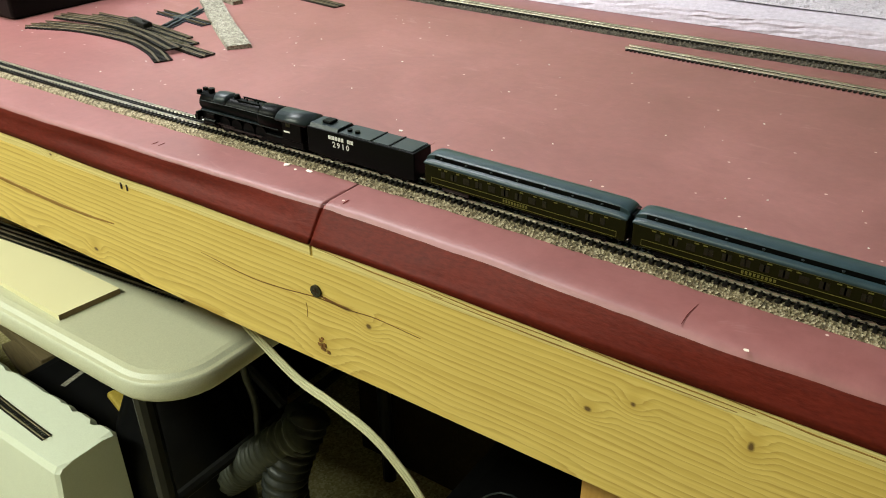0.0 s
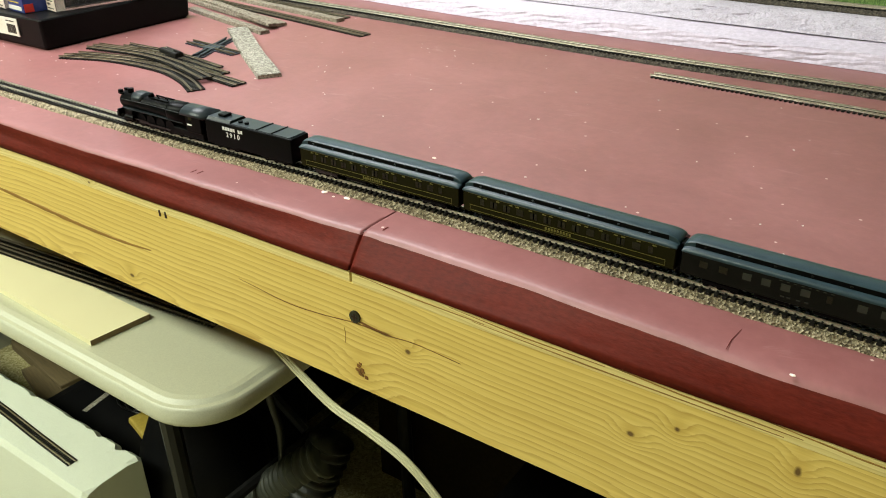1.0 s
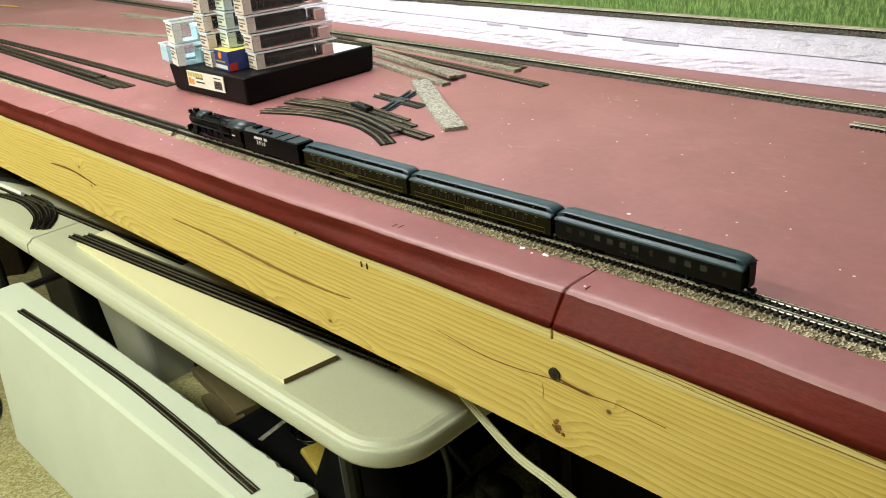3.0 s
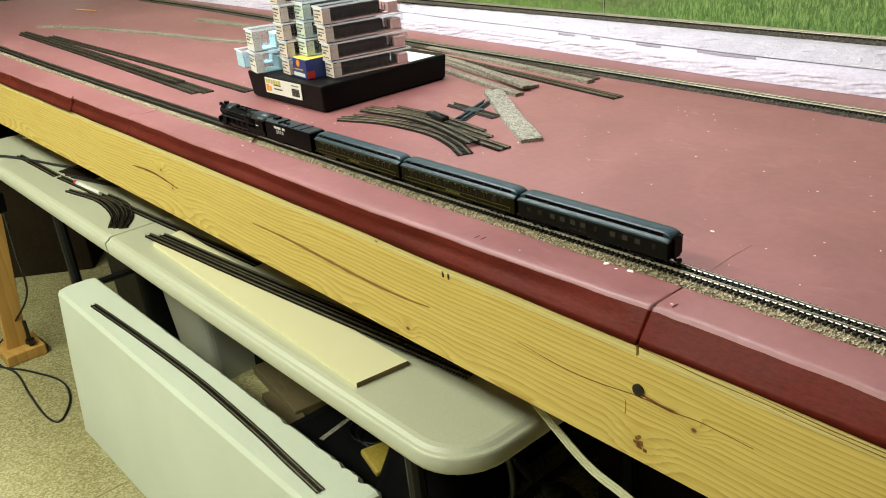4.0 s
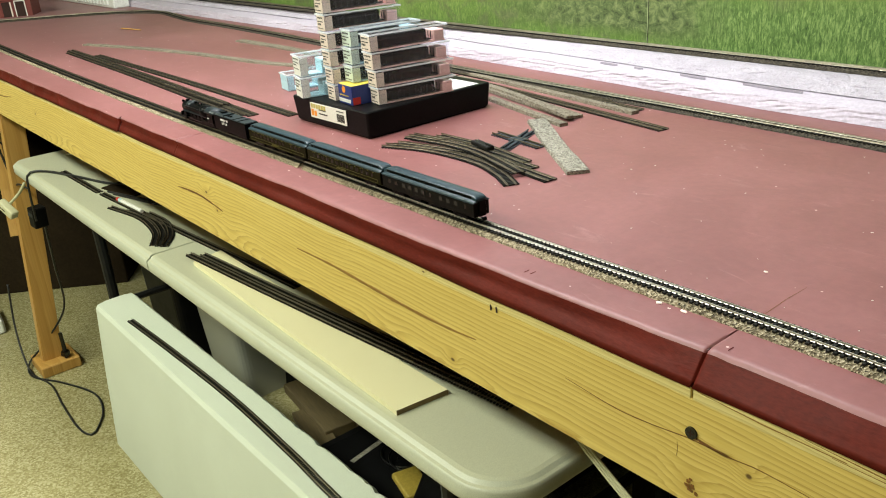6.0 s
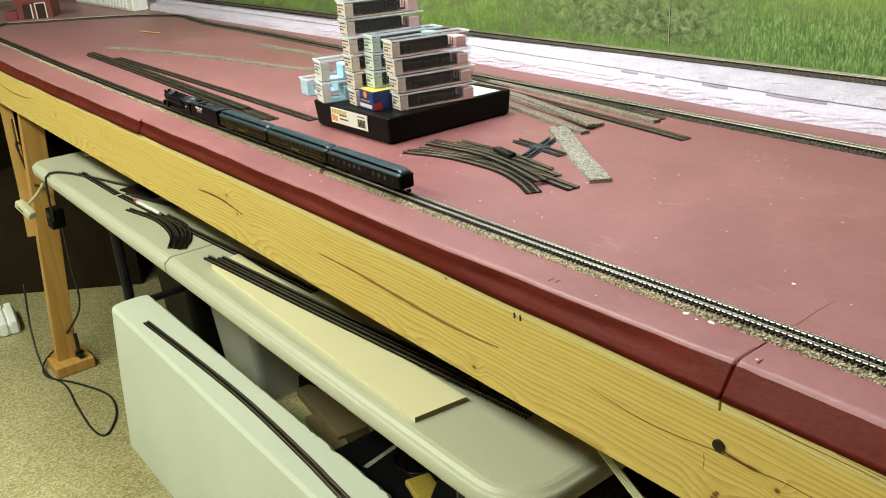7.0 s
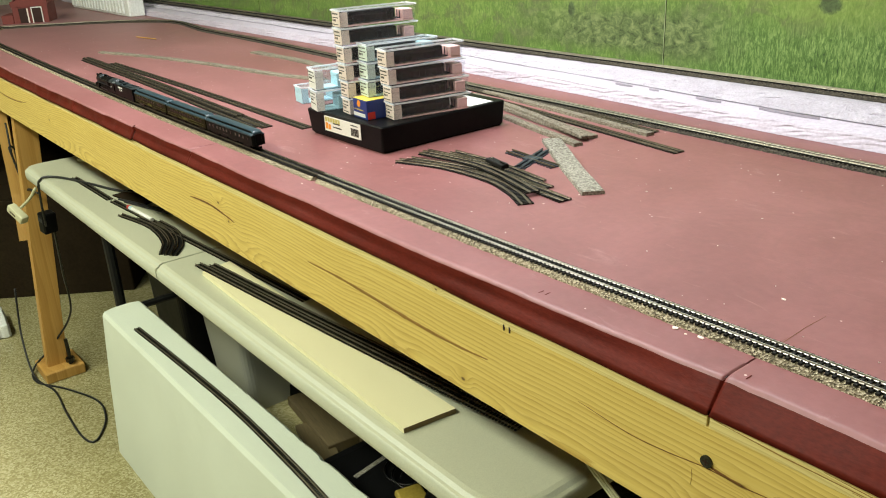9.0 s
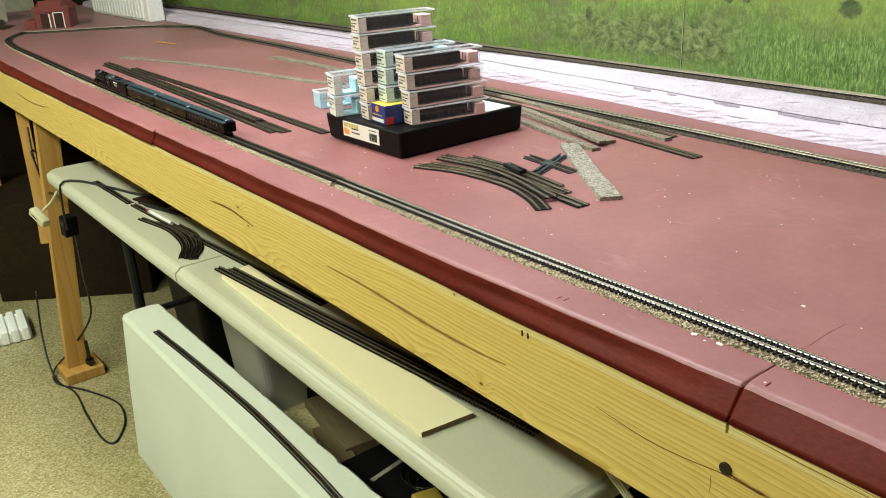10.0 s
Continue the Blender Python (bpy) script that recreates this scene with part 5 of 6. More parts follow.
for ang, half in ((-6.0, 0.050), (112.0, 0.046)):
    d = Vector((math.cos(radians(ang)), math.sin(radians(ang)), 0))
    tagged(part("ties", many_boxes([(d * (-half + 0.0066 * k) + Vector((0, 0, 0.0009)), d, 0.0030, 0.0190, 0.0018) for k in range(int(half * 2 / 0.0066) + 1)]), NAVY, crossing, "blue-black ties"), kind="stuff")
    for side in (-0.0053, 0.0053):
        s = Vector((-d.y, d.x, 0)) * side
        bm = bmesh.new()
        sweep(bm, [tuple(s + d * (-half - 0.004) + Vector((0, 0, 0.0018))), tuple(s + d * (half + 0.004) + Vector((0, 0, 0.0018)))], [(-0.0007, 0), (0.0007, 0), (0.0006, 0.0021), (-0.0006, 0.0021)])
        part("rail", bm, NAVY if ang > 90 else RAIL_OLD, crossing)
        if ang > 90:
            part("guard_rail", many_boxes([(s * 0.62 + d * f + Vector((0, 0, 0.0028)), d, 0.034, 0.0016, 0.0022) for f in (-0.026, 0.026)]), NAVY, crossing)
part("frog_plate", box_bm(-0.012, 0.012, -0.010, 0.010, 0.0018, 0.0034, 0.0006), NAVY, crossing)

stick = bmesh.new()
tube(stick, [(-2.42, 0.446, T + 0.003), (-2.37, 0.456, T + 0.003), (-2.31, 0.466, T + 0.0032)], 0.0018, 8)
solid("wood_stick", stick, PINE_LEG, "small wooden stick lying on the deck", "stick")

# paint chips and plaster crumbs
def crumb(x, y, z, r, mat=WHITE):
    bm = bmesh.new()
    vs = bmesh.ops.create_icosphere(bm, subdivisions=1, radius=r)["verts"]
    for v in vs:
        v.co *= random.uniform(0.7, 1.2)
        v.co.z *= 0.35
        v.co.x *= 1.6
    bmesh.ops.translate(bm, vec=(x, y, z + r * 0.2), verts=vs)
    return bm


for cx, cy, cr in ((-0.072, 0.0425, 0.0026), (-0.048, 0.0435, 0.0024), (-0.060, 0.0405, 0.0012), (-0.040, 0.155, 0.0018), (0.316, -0.0015, 0.0013), (-0.665, 0.028, 0.0013), (-0.63, 0.024, 0.0010)):
    solid("paint_chip", crumb(cx, cy, T, cr), LABEL_PINK, "tiny white chip of plaster on the red deck", "chip")
chips = []
for _ in range(230):
    a = random.uniform(0, 3)
    g = random.uniform(0.0003, 0.0011)
    chips.append((Vector((random.uniform(-2.4, 0.5), random.uniform(0.07, 0.62), T + 0.0002)), Vector((math.cos(a), math.sin(a), 0)), g * random.uniform(1, 2.4), g, 0.0005))
me = many_boxes(chips)
me.materials.append(LABEL)
tagged(new("deck_crumbs", me), "scattered pale crumbs on the red deck", "crumbs", kind="stuff")

# ---- black case with stacked model boxes ----
case = thing("storage_case", pose(-0.7000, 0.187, T, 0, 0, 0.5), "flat black plastic case with a white label, holding stacked boxes", "case")
bm = bmesh.new()


def rounded(x0, x1, y0, y1, r, z, seg=5):
    out = []
    for cx, cy, a0 in ((x1 - r, y1 - r, 0), (x0 + r, y1 - r, 90), (x0 + r, y0 + r, 180), (x1 - r, y0 + r, 270)):
        for k in range(seg + 1):
            a = radians(a0 + 90 * k / seg)
            out.append((cx + r * math.cos(a), cy + r * math.sin(a), z))
    return out


loft(bm, [rounded(-0.200, -0.003, 0.003, 0.242, 0.006, 0.0), rounded(-0.205, 0.0, 0.0, 0.245, 0.005, 0.004), rounded(-0.209, 0.002, -0.002, 0.247, 0.004, 0.0395), rounded(-0.208, 0.001, -0.001, 0.246, 0.004, 0.0411), rounded(-0.205, -0.002, 0.002, 0.243, 0.004, 0.0415)])
body = part("case_body", bm, BLACK_CASE, case)
lab = part("label", box_bm(-0.142, -0.040, -0.0012, -0.0002, 0.007, 0.031), LABEL, case, "white paper label with yellow and orange marks")
lab.matrix_local = pose(-0.013, -0.0016, 0.0060) @ Matrix.Diagonal((1.0, 1.0, 1.0, 1))
bm = bmesh.new()
for k in range(6):
    box(bm, -0.139 + k * 0.0073, -0.1335 + k * 0.0073, -0.0016, -0.0011, 0.0225, 0.0292)
part("lettering_bars", bm, OLIVE_INK, lab)
bm = bmesh.new()
box(bm, -0.139, -0.132, -0.0016, -0.0011, 0.0105, 0.0205)
box(bm, -0.1305, -0.124, -0.0016, -0.0011, 0.0105, 0.0185)
part("orange_square", bm, ORANGE, lab)
bm = bmesh.new()
for k, w in enumerate((0.020, 0.024)):
    box(bm, -0.117, -0.117 + w, -0.0016, -0.0011, 0.0205 - k * 0.006, 0.0225 - k * 0.006)
part("small_print", bm, INK, lab)
bm = bmesh.new()
for k in range(15):
    box(bm, -0.066 + k * 0.0014, -0.0656 + k * 0.0014 + (0.0003 if k % 3 else 0), -0.0016, -0.0011, 0.0105, 0.0225)
for k in range(5):
    box(bm, -0.066 + k * 0.004, -0.063 + k * 0.004, -0.0016, -0.0011, 0.026, 0.0275)
part("barcode", bm, INK, lab)
solid("paper_slip", box_bm(-0.775, -0.704, 0.355, 0.412, T + 0.0418, T + 0.0424), LABEL, "white paper slip on the black case", "paper")


def jewel_case(m, w, ln, h, shell, label_mat, insert, label, car=True, ink=True):
    """Clear plastic display box with an end label and a model wagon inside; front end at y = 0."""
    th = thing("display_box", m, label, "display box", "stacked boxes")
    t = 0.0009
    bm = bmesh.new()
    box(bm, -w / 2 + 0.001, w / 2 - 0.001, 0.0012, ln - 0.0012, 0.0002, t)
    for x0, x1, y0, y1 in ((-w / 2 + 0.001, -w / 2 + 0.001 + t, 0.0012, ln - 0.0012), (w / 2 - 0.001 - t, w / 2 - 0.001, 0.0012, ln - 0.0012), (-w / 2 + 0.001 + t, w / 2 - 0.001 - t, 0.0012, 0.0012 + t), (-w / 2 + 0.001 + t, w / 2 - 0.001 - t, ln - 0.0012 - t, ln - 0.0012)):
        box(bm, x0, x1, y0, y1, t, h * 0.62)
    part("base", bm, shell, th, "clear plastic base").visible_shadow = False
    bm = bmesh.new()
    box(bm, -w / 2 - 0.0008, w / 2 + 0.0008, -0.0008, ln + 0.0008, h - 0.0014, h - 0.0003, 0.0003)
    for x0, x1, y0, y1 in ((-w / 2 - 0.0004, -w / 2 - 0.0004 + t, 0, ln), (w / 2 + 0.0004 - t, w / 2 + 0.0004, 0, ln), (-w / 2 + t, w / 2 - t, -0.0003, -0.0003 + t), (-w / 2 + t, w / 2 - t, ln + 0.0003 - t, ln + 0.0003)):
        box(bm, x0, x1, y0, y1, h * 0.60, h - 0.0014)
    part("lid", bm, shell, th, "clear plastic lid with a raised rim").visible_shadow = False
    bm = bmesh.new()
    for x0, x1, y0, y1 in ((-w / 2 - 0.0012, -w / 2 + 0.0006, -0.0012, ln + 0.0012), (w / 2 - 0.0006, w / 2 + 0.0012, -0.0012, ln + 0.0012), (-w / 2 + 0.0007, w / 2 - 0.0007, -0.0012, 0.0006), (-w / 2 + 0.0007, w / 2 - 0.0007, ln - 0.0006, ln + 0.0012)):
        box(bm, x0, x1, y0, y1, h - 0.0024, h - 0.0001)
    part("rim", bm, RIM_GLINT, th, "thick lid rim, made pale for its edge highlights").visible_shadow = False
    part("insert", box_bm(-w / 2 + 0.0025, w / 2 - 0.0025, 0.010, ln - 0.003, 0.0012, 0.0034), insert, th)
    part("end_insert", box_bm(-w / 2 + 0.0025, w / 2 - 0.0025, ln - 0.022, ln - 0.004, 0.0035, h * 0.70, 0.001), insert, th, "coloured foam end block")
    lb = part("end_label", box_bm(-w / 2 + 0.0016, w / 2 - 0.0016, 0.0004, 0.0012, 0.0016, h - 0.003), label_mat, th, "printed paper end label")
    bm = bmesh.new()
    box(bm, w / 2 - 0.0026, w / 2 - 0.0021, 0.002, 0.014, 0.0016, h - 0.004)
    part("side_label", bm, label_mat, lb)
    if ink:
        bm = bmesh.new()
        for r, (n, hh) in enumerate(((6, 0.0022), (8, 0.0014), (3, 0.0030), (5, 0.0014))):
            z = h - 0.0075 - r * 0.0050
            if z > 0.002:
                for k in range(n):
                    wd = (w - 0.010) / n
                    x = -w / 2 + 0.004 + k * wd * (0.62 if n == 3 else 1)
                    box(bm, x, x + wd * 0.66 * (0.62 if n == 3 else 1), 0.0001, 0.0005, z, z + hh)
        part("lettering_bars", bm, INK, lb)
    if car:
        bm = bmesh.new()
        loft(bm, [[(x, y, z) for x, z in ((-w * 0.36, 0.0060), (-w * 0.40, h * 0.62), (-w * 0.32, h * 0.82), (w * 0.32, h * 0.82), (w * 0.40, h * 0.62), (w * 0.36, 0.0060))] for y in (0.012, ln - 0.036)])
        wag = part("model_wagon", bm, ENGINE, th, "black model wagon inside")
        bm = bmesh.new()
        for k in range(4):
            y = 0.022 + (ln - 0.060) * (0, 0.16, 0.84, 1)[k]
            cyl(bm, 0.0032, w * 0.5, pose(0, y, 0.0068, 0, 90, 0), 10)
        part("wheels", bm, ENGINE, wag)
        bm = bmesh.new()
        for sx in (-1, 1):
            for k in range(9):
                y = 0.014 + k * (ln - 0.054) / 8
                box(bm, sx * w * 0.385 - 0.0006, sx * w * 0.385 + 0.0006, y, y + 0.0010, 0.0062, h * 0.66)
            box(bm, sx * w * 0.36 - 0.0004, sx * w * 0.36 + 0.0004, 0.012, ln - 0.026, 0.0052, 0.0066)
        part("side_rib", bm, ENGINE_GREY, wag)
        bm = bmesh.new()
        box(bm, -w * 0.34, w * 0.34, ln - 0.036, ln - 0.026, 0.0055, 0.0068)
        for sx in (-1, 1):
            for dy in (0.0, 0.0045, 0.009):
                box(bm, sx * w * 0.32 - 0.0004, sx * w * 0.32 + 0.0004, ln - 0.0355 + dy, ln - 0.0347 + dy, 0.0069, h * (0.78 - 14 * dy))
        part("end_platform", bm, ENGINE, wag)
        bm = bmesh.new()
        for k in range(3):
            y = 0.030 + k * (ln - 0.070) / 2
            box(bm, -w * 0.2, w * 0.2, y, y + 0.004, h * 0.82, h * 0.87)
        part("hatch", bm, ENGINE_GREY, wag)
    return th


H = 0.0267
z0 = T + 0.0417
pink_text = "clear box with a pinkish label and a black model wagon"
for k in range(4):
    jewel_case(pose(-0.7304 + 0.0012 * (k % 2), 0.2242 - 0.003 * k, z0 + k * H, 0, 0, -9.5 + 0.8 * k), 0.0305, 0.1340, H, CLEAR_PINK, LABEL_PINK, PINK_INSERT, pink_text)
for k in range(6):
    jewel_case(pose(-0.8130 + 0.001 * (k % 2), 0.1996 - 0.0012 * k, z0 + k * H, 0, 0, -9.0 + 0.6 * (k % 3)), 0.0305, 0.1300, H, CLEAR_PINK, LABEL_PINK, PINK_INSERT, pink_text)
card = thing("cardboard_box", pose(-0.7721, 0.1987, z0, 0, 0, -5.0), "small blue cardboard box with yellow top and red end", "box")
part("carton", box_bm(-0.0213, 0.0213, 0, 0.112, 0, 0.0294, 0.0006), BLUE_BOX, card)
part("yellow_top", box_bm(-0.0210, 0.0210, 0.0003, 0.1117, 0.0294, 0.0300), YELLOW, card)
part("white_panel", box_bm(-0.020, 0.016, -0.0006, -0.0001, 0.003, 0.0085), LABEL, card)
part("orange_badge", cyl_bm(0.0052, 0.0006, pose(-0.003, -0.0003, 0.0225, 90, 0, 0), 18), ORANGE, card)
part("red_corner", box_bm(0.0214, 0.0218, 0.001, 0.014, 0.001, 0.012), RED_INK, card)
bm = bmesh.new()
for k in range(8):
    box(bm, -0.017 + k * 0.0036, -0.0148 + k * 0.0036, -0.0006, -0.0001, 0.0125, 0.0142)
part("lettering_bars", bm, YELLOW, card)
for k in range(3):
    jewel_case(pose(-0.778, 0.2124 + 0.001 * k, z0 + 0.0303 + k * H, 0, 0, -9.0 + k), 0.0314, 0.1225, H, CLEAR_BLUE, LABEL_MINT, BLUE_INSERT, "bluish clear box with a pale green label")
for k in range(2):
    jewel_case(pose(-0.8761, 0.1781 + 0.001 * k, z0 + k * 0.0342, 0, 0, -14.0 + 2 * k), 0.0353, 0.059, 0.0342, CLEAR_BLUE, LABEL, BLUE_INSERT, "short bluish clear box with white label", car=False)
jewel_case(pose(-1.128, 0.290, T, 0, 0, -10.0), 0.040, 0.085, 0.033, CLEAR_BLUE, BLUE_INSERT, BLUE_INSERT, "blue clear plastic box on the red deck", car=False, ink=False)

# ---- far end of the deck ----
barn = thing("model_barn", pose(-3.292, 0.293, T, 0, 0, -28), "small red model engine shed with white door frames", "model building")
bm = bmesh.new()
loft(bm, [[(x, y, z) for y, z in ((0, 0), (0, 0.075), (0.028, 0.095), (0.118, 0.095), (0.146, 0.075), (0.146, 0))] for x in (-0.16, 0.0)])
part("wall", bm, BARN, barn)
bm = bmesh.new()
for y0, y1, z1 in ((-0.004, 0.024, 0.086), (0.024, 0.122, 0.108), (0.122, 0.150, 0.086)):
    box(bm, 0.0002, 0.0034, y0, y1, 0.064, z1)
part("false_front", bm, BARN, barn, "stepped false front")
bm = bmesh.new()
loft(bm, [[(x, y, z) for y, z in ((-0.008, 0.073), (0.027, 0.099), (0.119, 0.099), (0.154, 0.073), (0.154, 0.077), (0.120, 0.103), (0.026, 0.103), (-0.008, 0.077))] for x in (-0.17, 0.0)])
part("roof", bm, BARN, barn)
for y in (0.026, 0.082):
    part("doorway", box_bm(0.0004, 0.0020, y, y + 0.038, 0.002, 0.058), DARK_SEAM, barn)
    bm = bmesh.new()
    box(bm, 0.0006, 0.004, y - 0.004, y, 0.0, 0.062)
    box(bm, 0.0006, 0.004, y + 0.038, y + 0.042, 0.0, 0.062)
    box(bm, 0.0006, 0.004, y - 0.004, y + 0.042, 0.0585, 0.062)
    part("door_frame", bm, LABEL if y > 0.05 else BARN, barn, "door frame")
part("door", box_bm(0.0022, 0.005, 0.060, 0.066, 0.002, 0.058), LABEL_PINK, barn, "pale door post")
part("lean_to", box_bm(-0.12, 0.004, -0.050, -0.001, 0.0, 0.034, 0.002), BARN, barn)
enlarge(barn, 0.82, 0.86, 0.95)
shed = thing("grey_model_house", pose(-3.75, 0.10, T, 0, 0, 5), "grey model house behind the engine shed", "model building")
part("wall", box_bm(-0.15, 0.0, 0.0, 0.19, 0, 0.11), WALL, shed)
bm = bmesh.new()
loft(bm, [[(x, y, z) for y, z in ((-0.01, 0.108), (0.095, 0.165), (0.20, 0.108))] for x in (-0.16, 0.01)])
part("roof", bm, CARD, shed)
foam_pad = thing("styrofoam_pack", pose(-3.06, 0.655, T), "ribbed white styrofoam packing block at the deck's far end", "packing foam")
part("pack_body", box_bm(-0.72, 0.0, 0.0, 0.062, 0, 0.16, 0.004), WHITE, foam_pad)
for k in range(18):
    part("rib", box_bm(-0.71 + k * 0.0375, -0.69 + k * 0.0375, -0.006, 0.0005, 0.010, 0.150, 0.002), WHITE, foam_pad)
for k in range(3):
    track("spare_curve", [(-3.80, 0.235 + 0.018 * k), (-3.62, 0.205 + 0.016 * k), (-3.50, 0.185 + 0.016 * k), (-3.43, 0.205 + 0.018 * k)], T + 0.004 * k, "dark curved track stacked near the engine shed", None, TIE_OLD, RAIL_OLD, half=0.0046, tie_len=0.0165, group="far spare tracks")


# ---- folding table under the deck ----
TT = 0.7390
table = thing("folding_table", pose(0, 0, 0), "ivory plastic folding table standing under the layout", "table")


def table_half(x0, x1, left):
    bm = bmesh.new()
    r = 0.045 if left else 0.075

    def ring(inset, z):
        out = []
        corners = ((x1 - r, 0.72 - r, 0, not left), (x0 + r, 0.72 - r, 90, left), (x0 + r, -0.018 + r, 180, left), (x1 - r, -0.018 + r, 270, not left))
        for cx, cy, a0, rnd in corners:
            rr = r if rnd else 0.002
            ccx = cx + (r - rr) * (1 if cx > (x0 + x1) / 2 else -1)
            ccy = cy + (r - rr) * (1 if cy > 0.3 else -1)
            for k in range(9):
                a = radians(a0 + 90 * k / 8)
                if rnd:
                    out.append((ccx + (rr - inset) * math.cos(a), ccy + (rr - inset) * math.sin(a), z))
                else:
                    out.append((ccx + 0.0005 * math.cos(a), ccy + (inset if cy < 0.3 else -inset) + 0.0005 * math.sin(a), z))
        return out
    loft(bm, [ring(0.006, TT - 0.033), ring(0.0015, TT - 0.031), ring(0.0, TT - 0.027), ring(0.0, TT - 0.0110), ring(0.0025, TT - 0.0075), ring(0.0065, TT - 0.0062), ring(0.0105, TT - 0.0016), ring(0.0165, TT)])
    top = part("tabletop", bm, TABLE_EDGE, table, "moulded ivory plastic top")
    top.data.materials.append(TABLE)
    for f in top.data.polygons:
        f.use_smooth = f.normal.z < 0.9
        if f.normal.z > 0.95:
            f.material_index = 1


table_half(-2.185, -1.2025, True)
table_half(-1.1995, -0.222, False)
for lx in (-1.93, -0.46):
    for ly in (0.10, 0.60):
        bm = bmesh.new()
        tube(bm, [(lx, ly, TT - 0.05), (lx + 0.01, ly, 0.4), (lx + 0.02, ly, 0.0)], 0.014, 10)
        part("leg", bm, BLACK_METAL, table, "black steel leg")
    bm = bmesh.new()
    tube(bm, [(lx, 0.10, 0.34), (lx, 0.60, 0.34)], 0.010, 8)
    part("leg_brace", bm, BLACK_METAL, table, "black steel cross brace")
    bm = bmesh.new()
    tube(bm, [(lx, 0.35, 0.36), (lx + (0.5 if lx < -1 else -0.5), 0.35, TT - 0.055)], 0.009, 8)
    part("folding_brace", bm, BLACK_METAL, table)
part("end_handle", box_bm(-2.1862, -2.1845, 0.055, 0.085, TT - 0.028, TT - 0.016, 0.0004), DARK_SEAM, table, "dark handle slot in the table end")

board = thing("hardboard_strip", pose(0, 0, TT), "cream hardboard strip lying on the folding table", "board")
bm = bmesh.new()
loft(bm, [[(x, y, z) for x, y in ((-1.088, 0.031), (-0.432, 0.006), (-0.423, 0.083), (-1.100, 0.092))] for z in (0.0005, 0.0078)])
ob = part("panel", bm, BOARD, board)
ob.data.materials.append(BOARD_EDGE)
for f in ob.data.polygons:
    if f.normal.x > 0.7:
        f.material_index = 1

track("spare_track", [(-1.122, 0.040), (-0.80, 0.068), (-0.335, 0.112)], TT + 0.0080, "spare dark track lying on the hardboard strip", None, TIE, RAIL_OLD, half=0.0046, tie_len=0.0165, group="spare tracks")
track("spare_track", [(-1.100, 0.058), (-0.80, 0.084), (-0.365, 0.127)], TT + 0.0080, "second dark track lying along the hardboard", None, TIE, RAIL_OLD, half=0.0046, tie_len=0.0165, group="spare tracks")
track("spare_track", [(-1.935, 0.055), (-1.80, 0.058), (-1.68, 0.060)], TT, "short dark track on the folding table", None, TIE, RAIL_OLD, half=0.0046, tie_len=0.0165, group="spare tracks")
track("spare_track", [(-1.66, 0.062), (-1.35, 0.082), (-1.02, 0.105), (-0.86, 0.115)], TT, "long dark track on the folding table", None, TIE, RAIL_OLD, half=0.0046, tie_len=0.0165, group="spare tracks")
for k in range(3):
    track("spare_curve", [(-1.545 + 0.055 * k, 0.040 + 0.022 * k), (-1.42 + 0.035 * k, 0.060 + 0.013 * k), (-1.31 + 0.02 * k, 0.048 + 0.008 * k), (-1.245 + 0.012 * k, 0.018 + 0.006 * k)], TT + 0.0003 * k, "curved dark track piece on the folding table", None, TIE, RAIL_OLD, half=0.0046, tie_len=0.0165, group="spare curves")
for k in range(3):
    track("spare_curve", [(-1.86 + 0.01 * k, 0.150 + 0.018 * k), (-1.72 + 0.01 * k, 0.150 + 0.016 * k), (-1.60 + 0.01 * k, 0.115 + 0.014 * k)], TT + 0.0004 * k, "curved dark track piece near the table's end", None, TIE, RAIL_OLD, half=0.0046, tie_len=0.0165, group="spare curves")
for k, (a, b) in enumerate((((-1.66, 0.075), (-1.40, 0.155)), ((-1.63, 0.078), (-1.38, 0.145)))):
    bm = bmesh.new()
    tube(bm, [(*a, TT + 0.003), (*b, TT + 0.003)], 0.0028, 8)
    solid("thin_rod", bm, CABLE_BLACK, "thin dark rod on the folding table", "rod")
pack = thing("card_packet", pose(-1.64, 0.115, TT, 0, 0, 10), "small tan card packet on the folding table", "packet")
part("card", box_bm(-0.07, 0.06, -0.03, 0.05, 0.0004, 0.004, 0.001), CARD, pack)
tool = thing("marker_pen", pose(-1.56, 0.066, TT + 0.0085, 0, 0, 3), "slim marker with blue and red bands", "pen")
part("barrel", cyl_bm(0.0042, 0.12, pose(0.06, 0, 0, 0, 90, 0), 12), LABEL, tool)
part("blue_band", cyl_bm(0.0046, 0.012, pose(0.008, 0, 0, 0, 90, 0), 12), BLUE_INSERT, tool)
part("red_band", cyl_bm(0.0046, 0.010, pose(-0.004, 0, 0, 0, 90, 0), 12), RED_INK, tool)

# cords over the table's end
def cord(name, points, r, mat, label, step=0.015):
    bm = bmesh.new()
    tube(bm, smooth_path(points, step), r, 8)
    return solid(name, bm, mat, label, "cord", smooth=True)


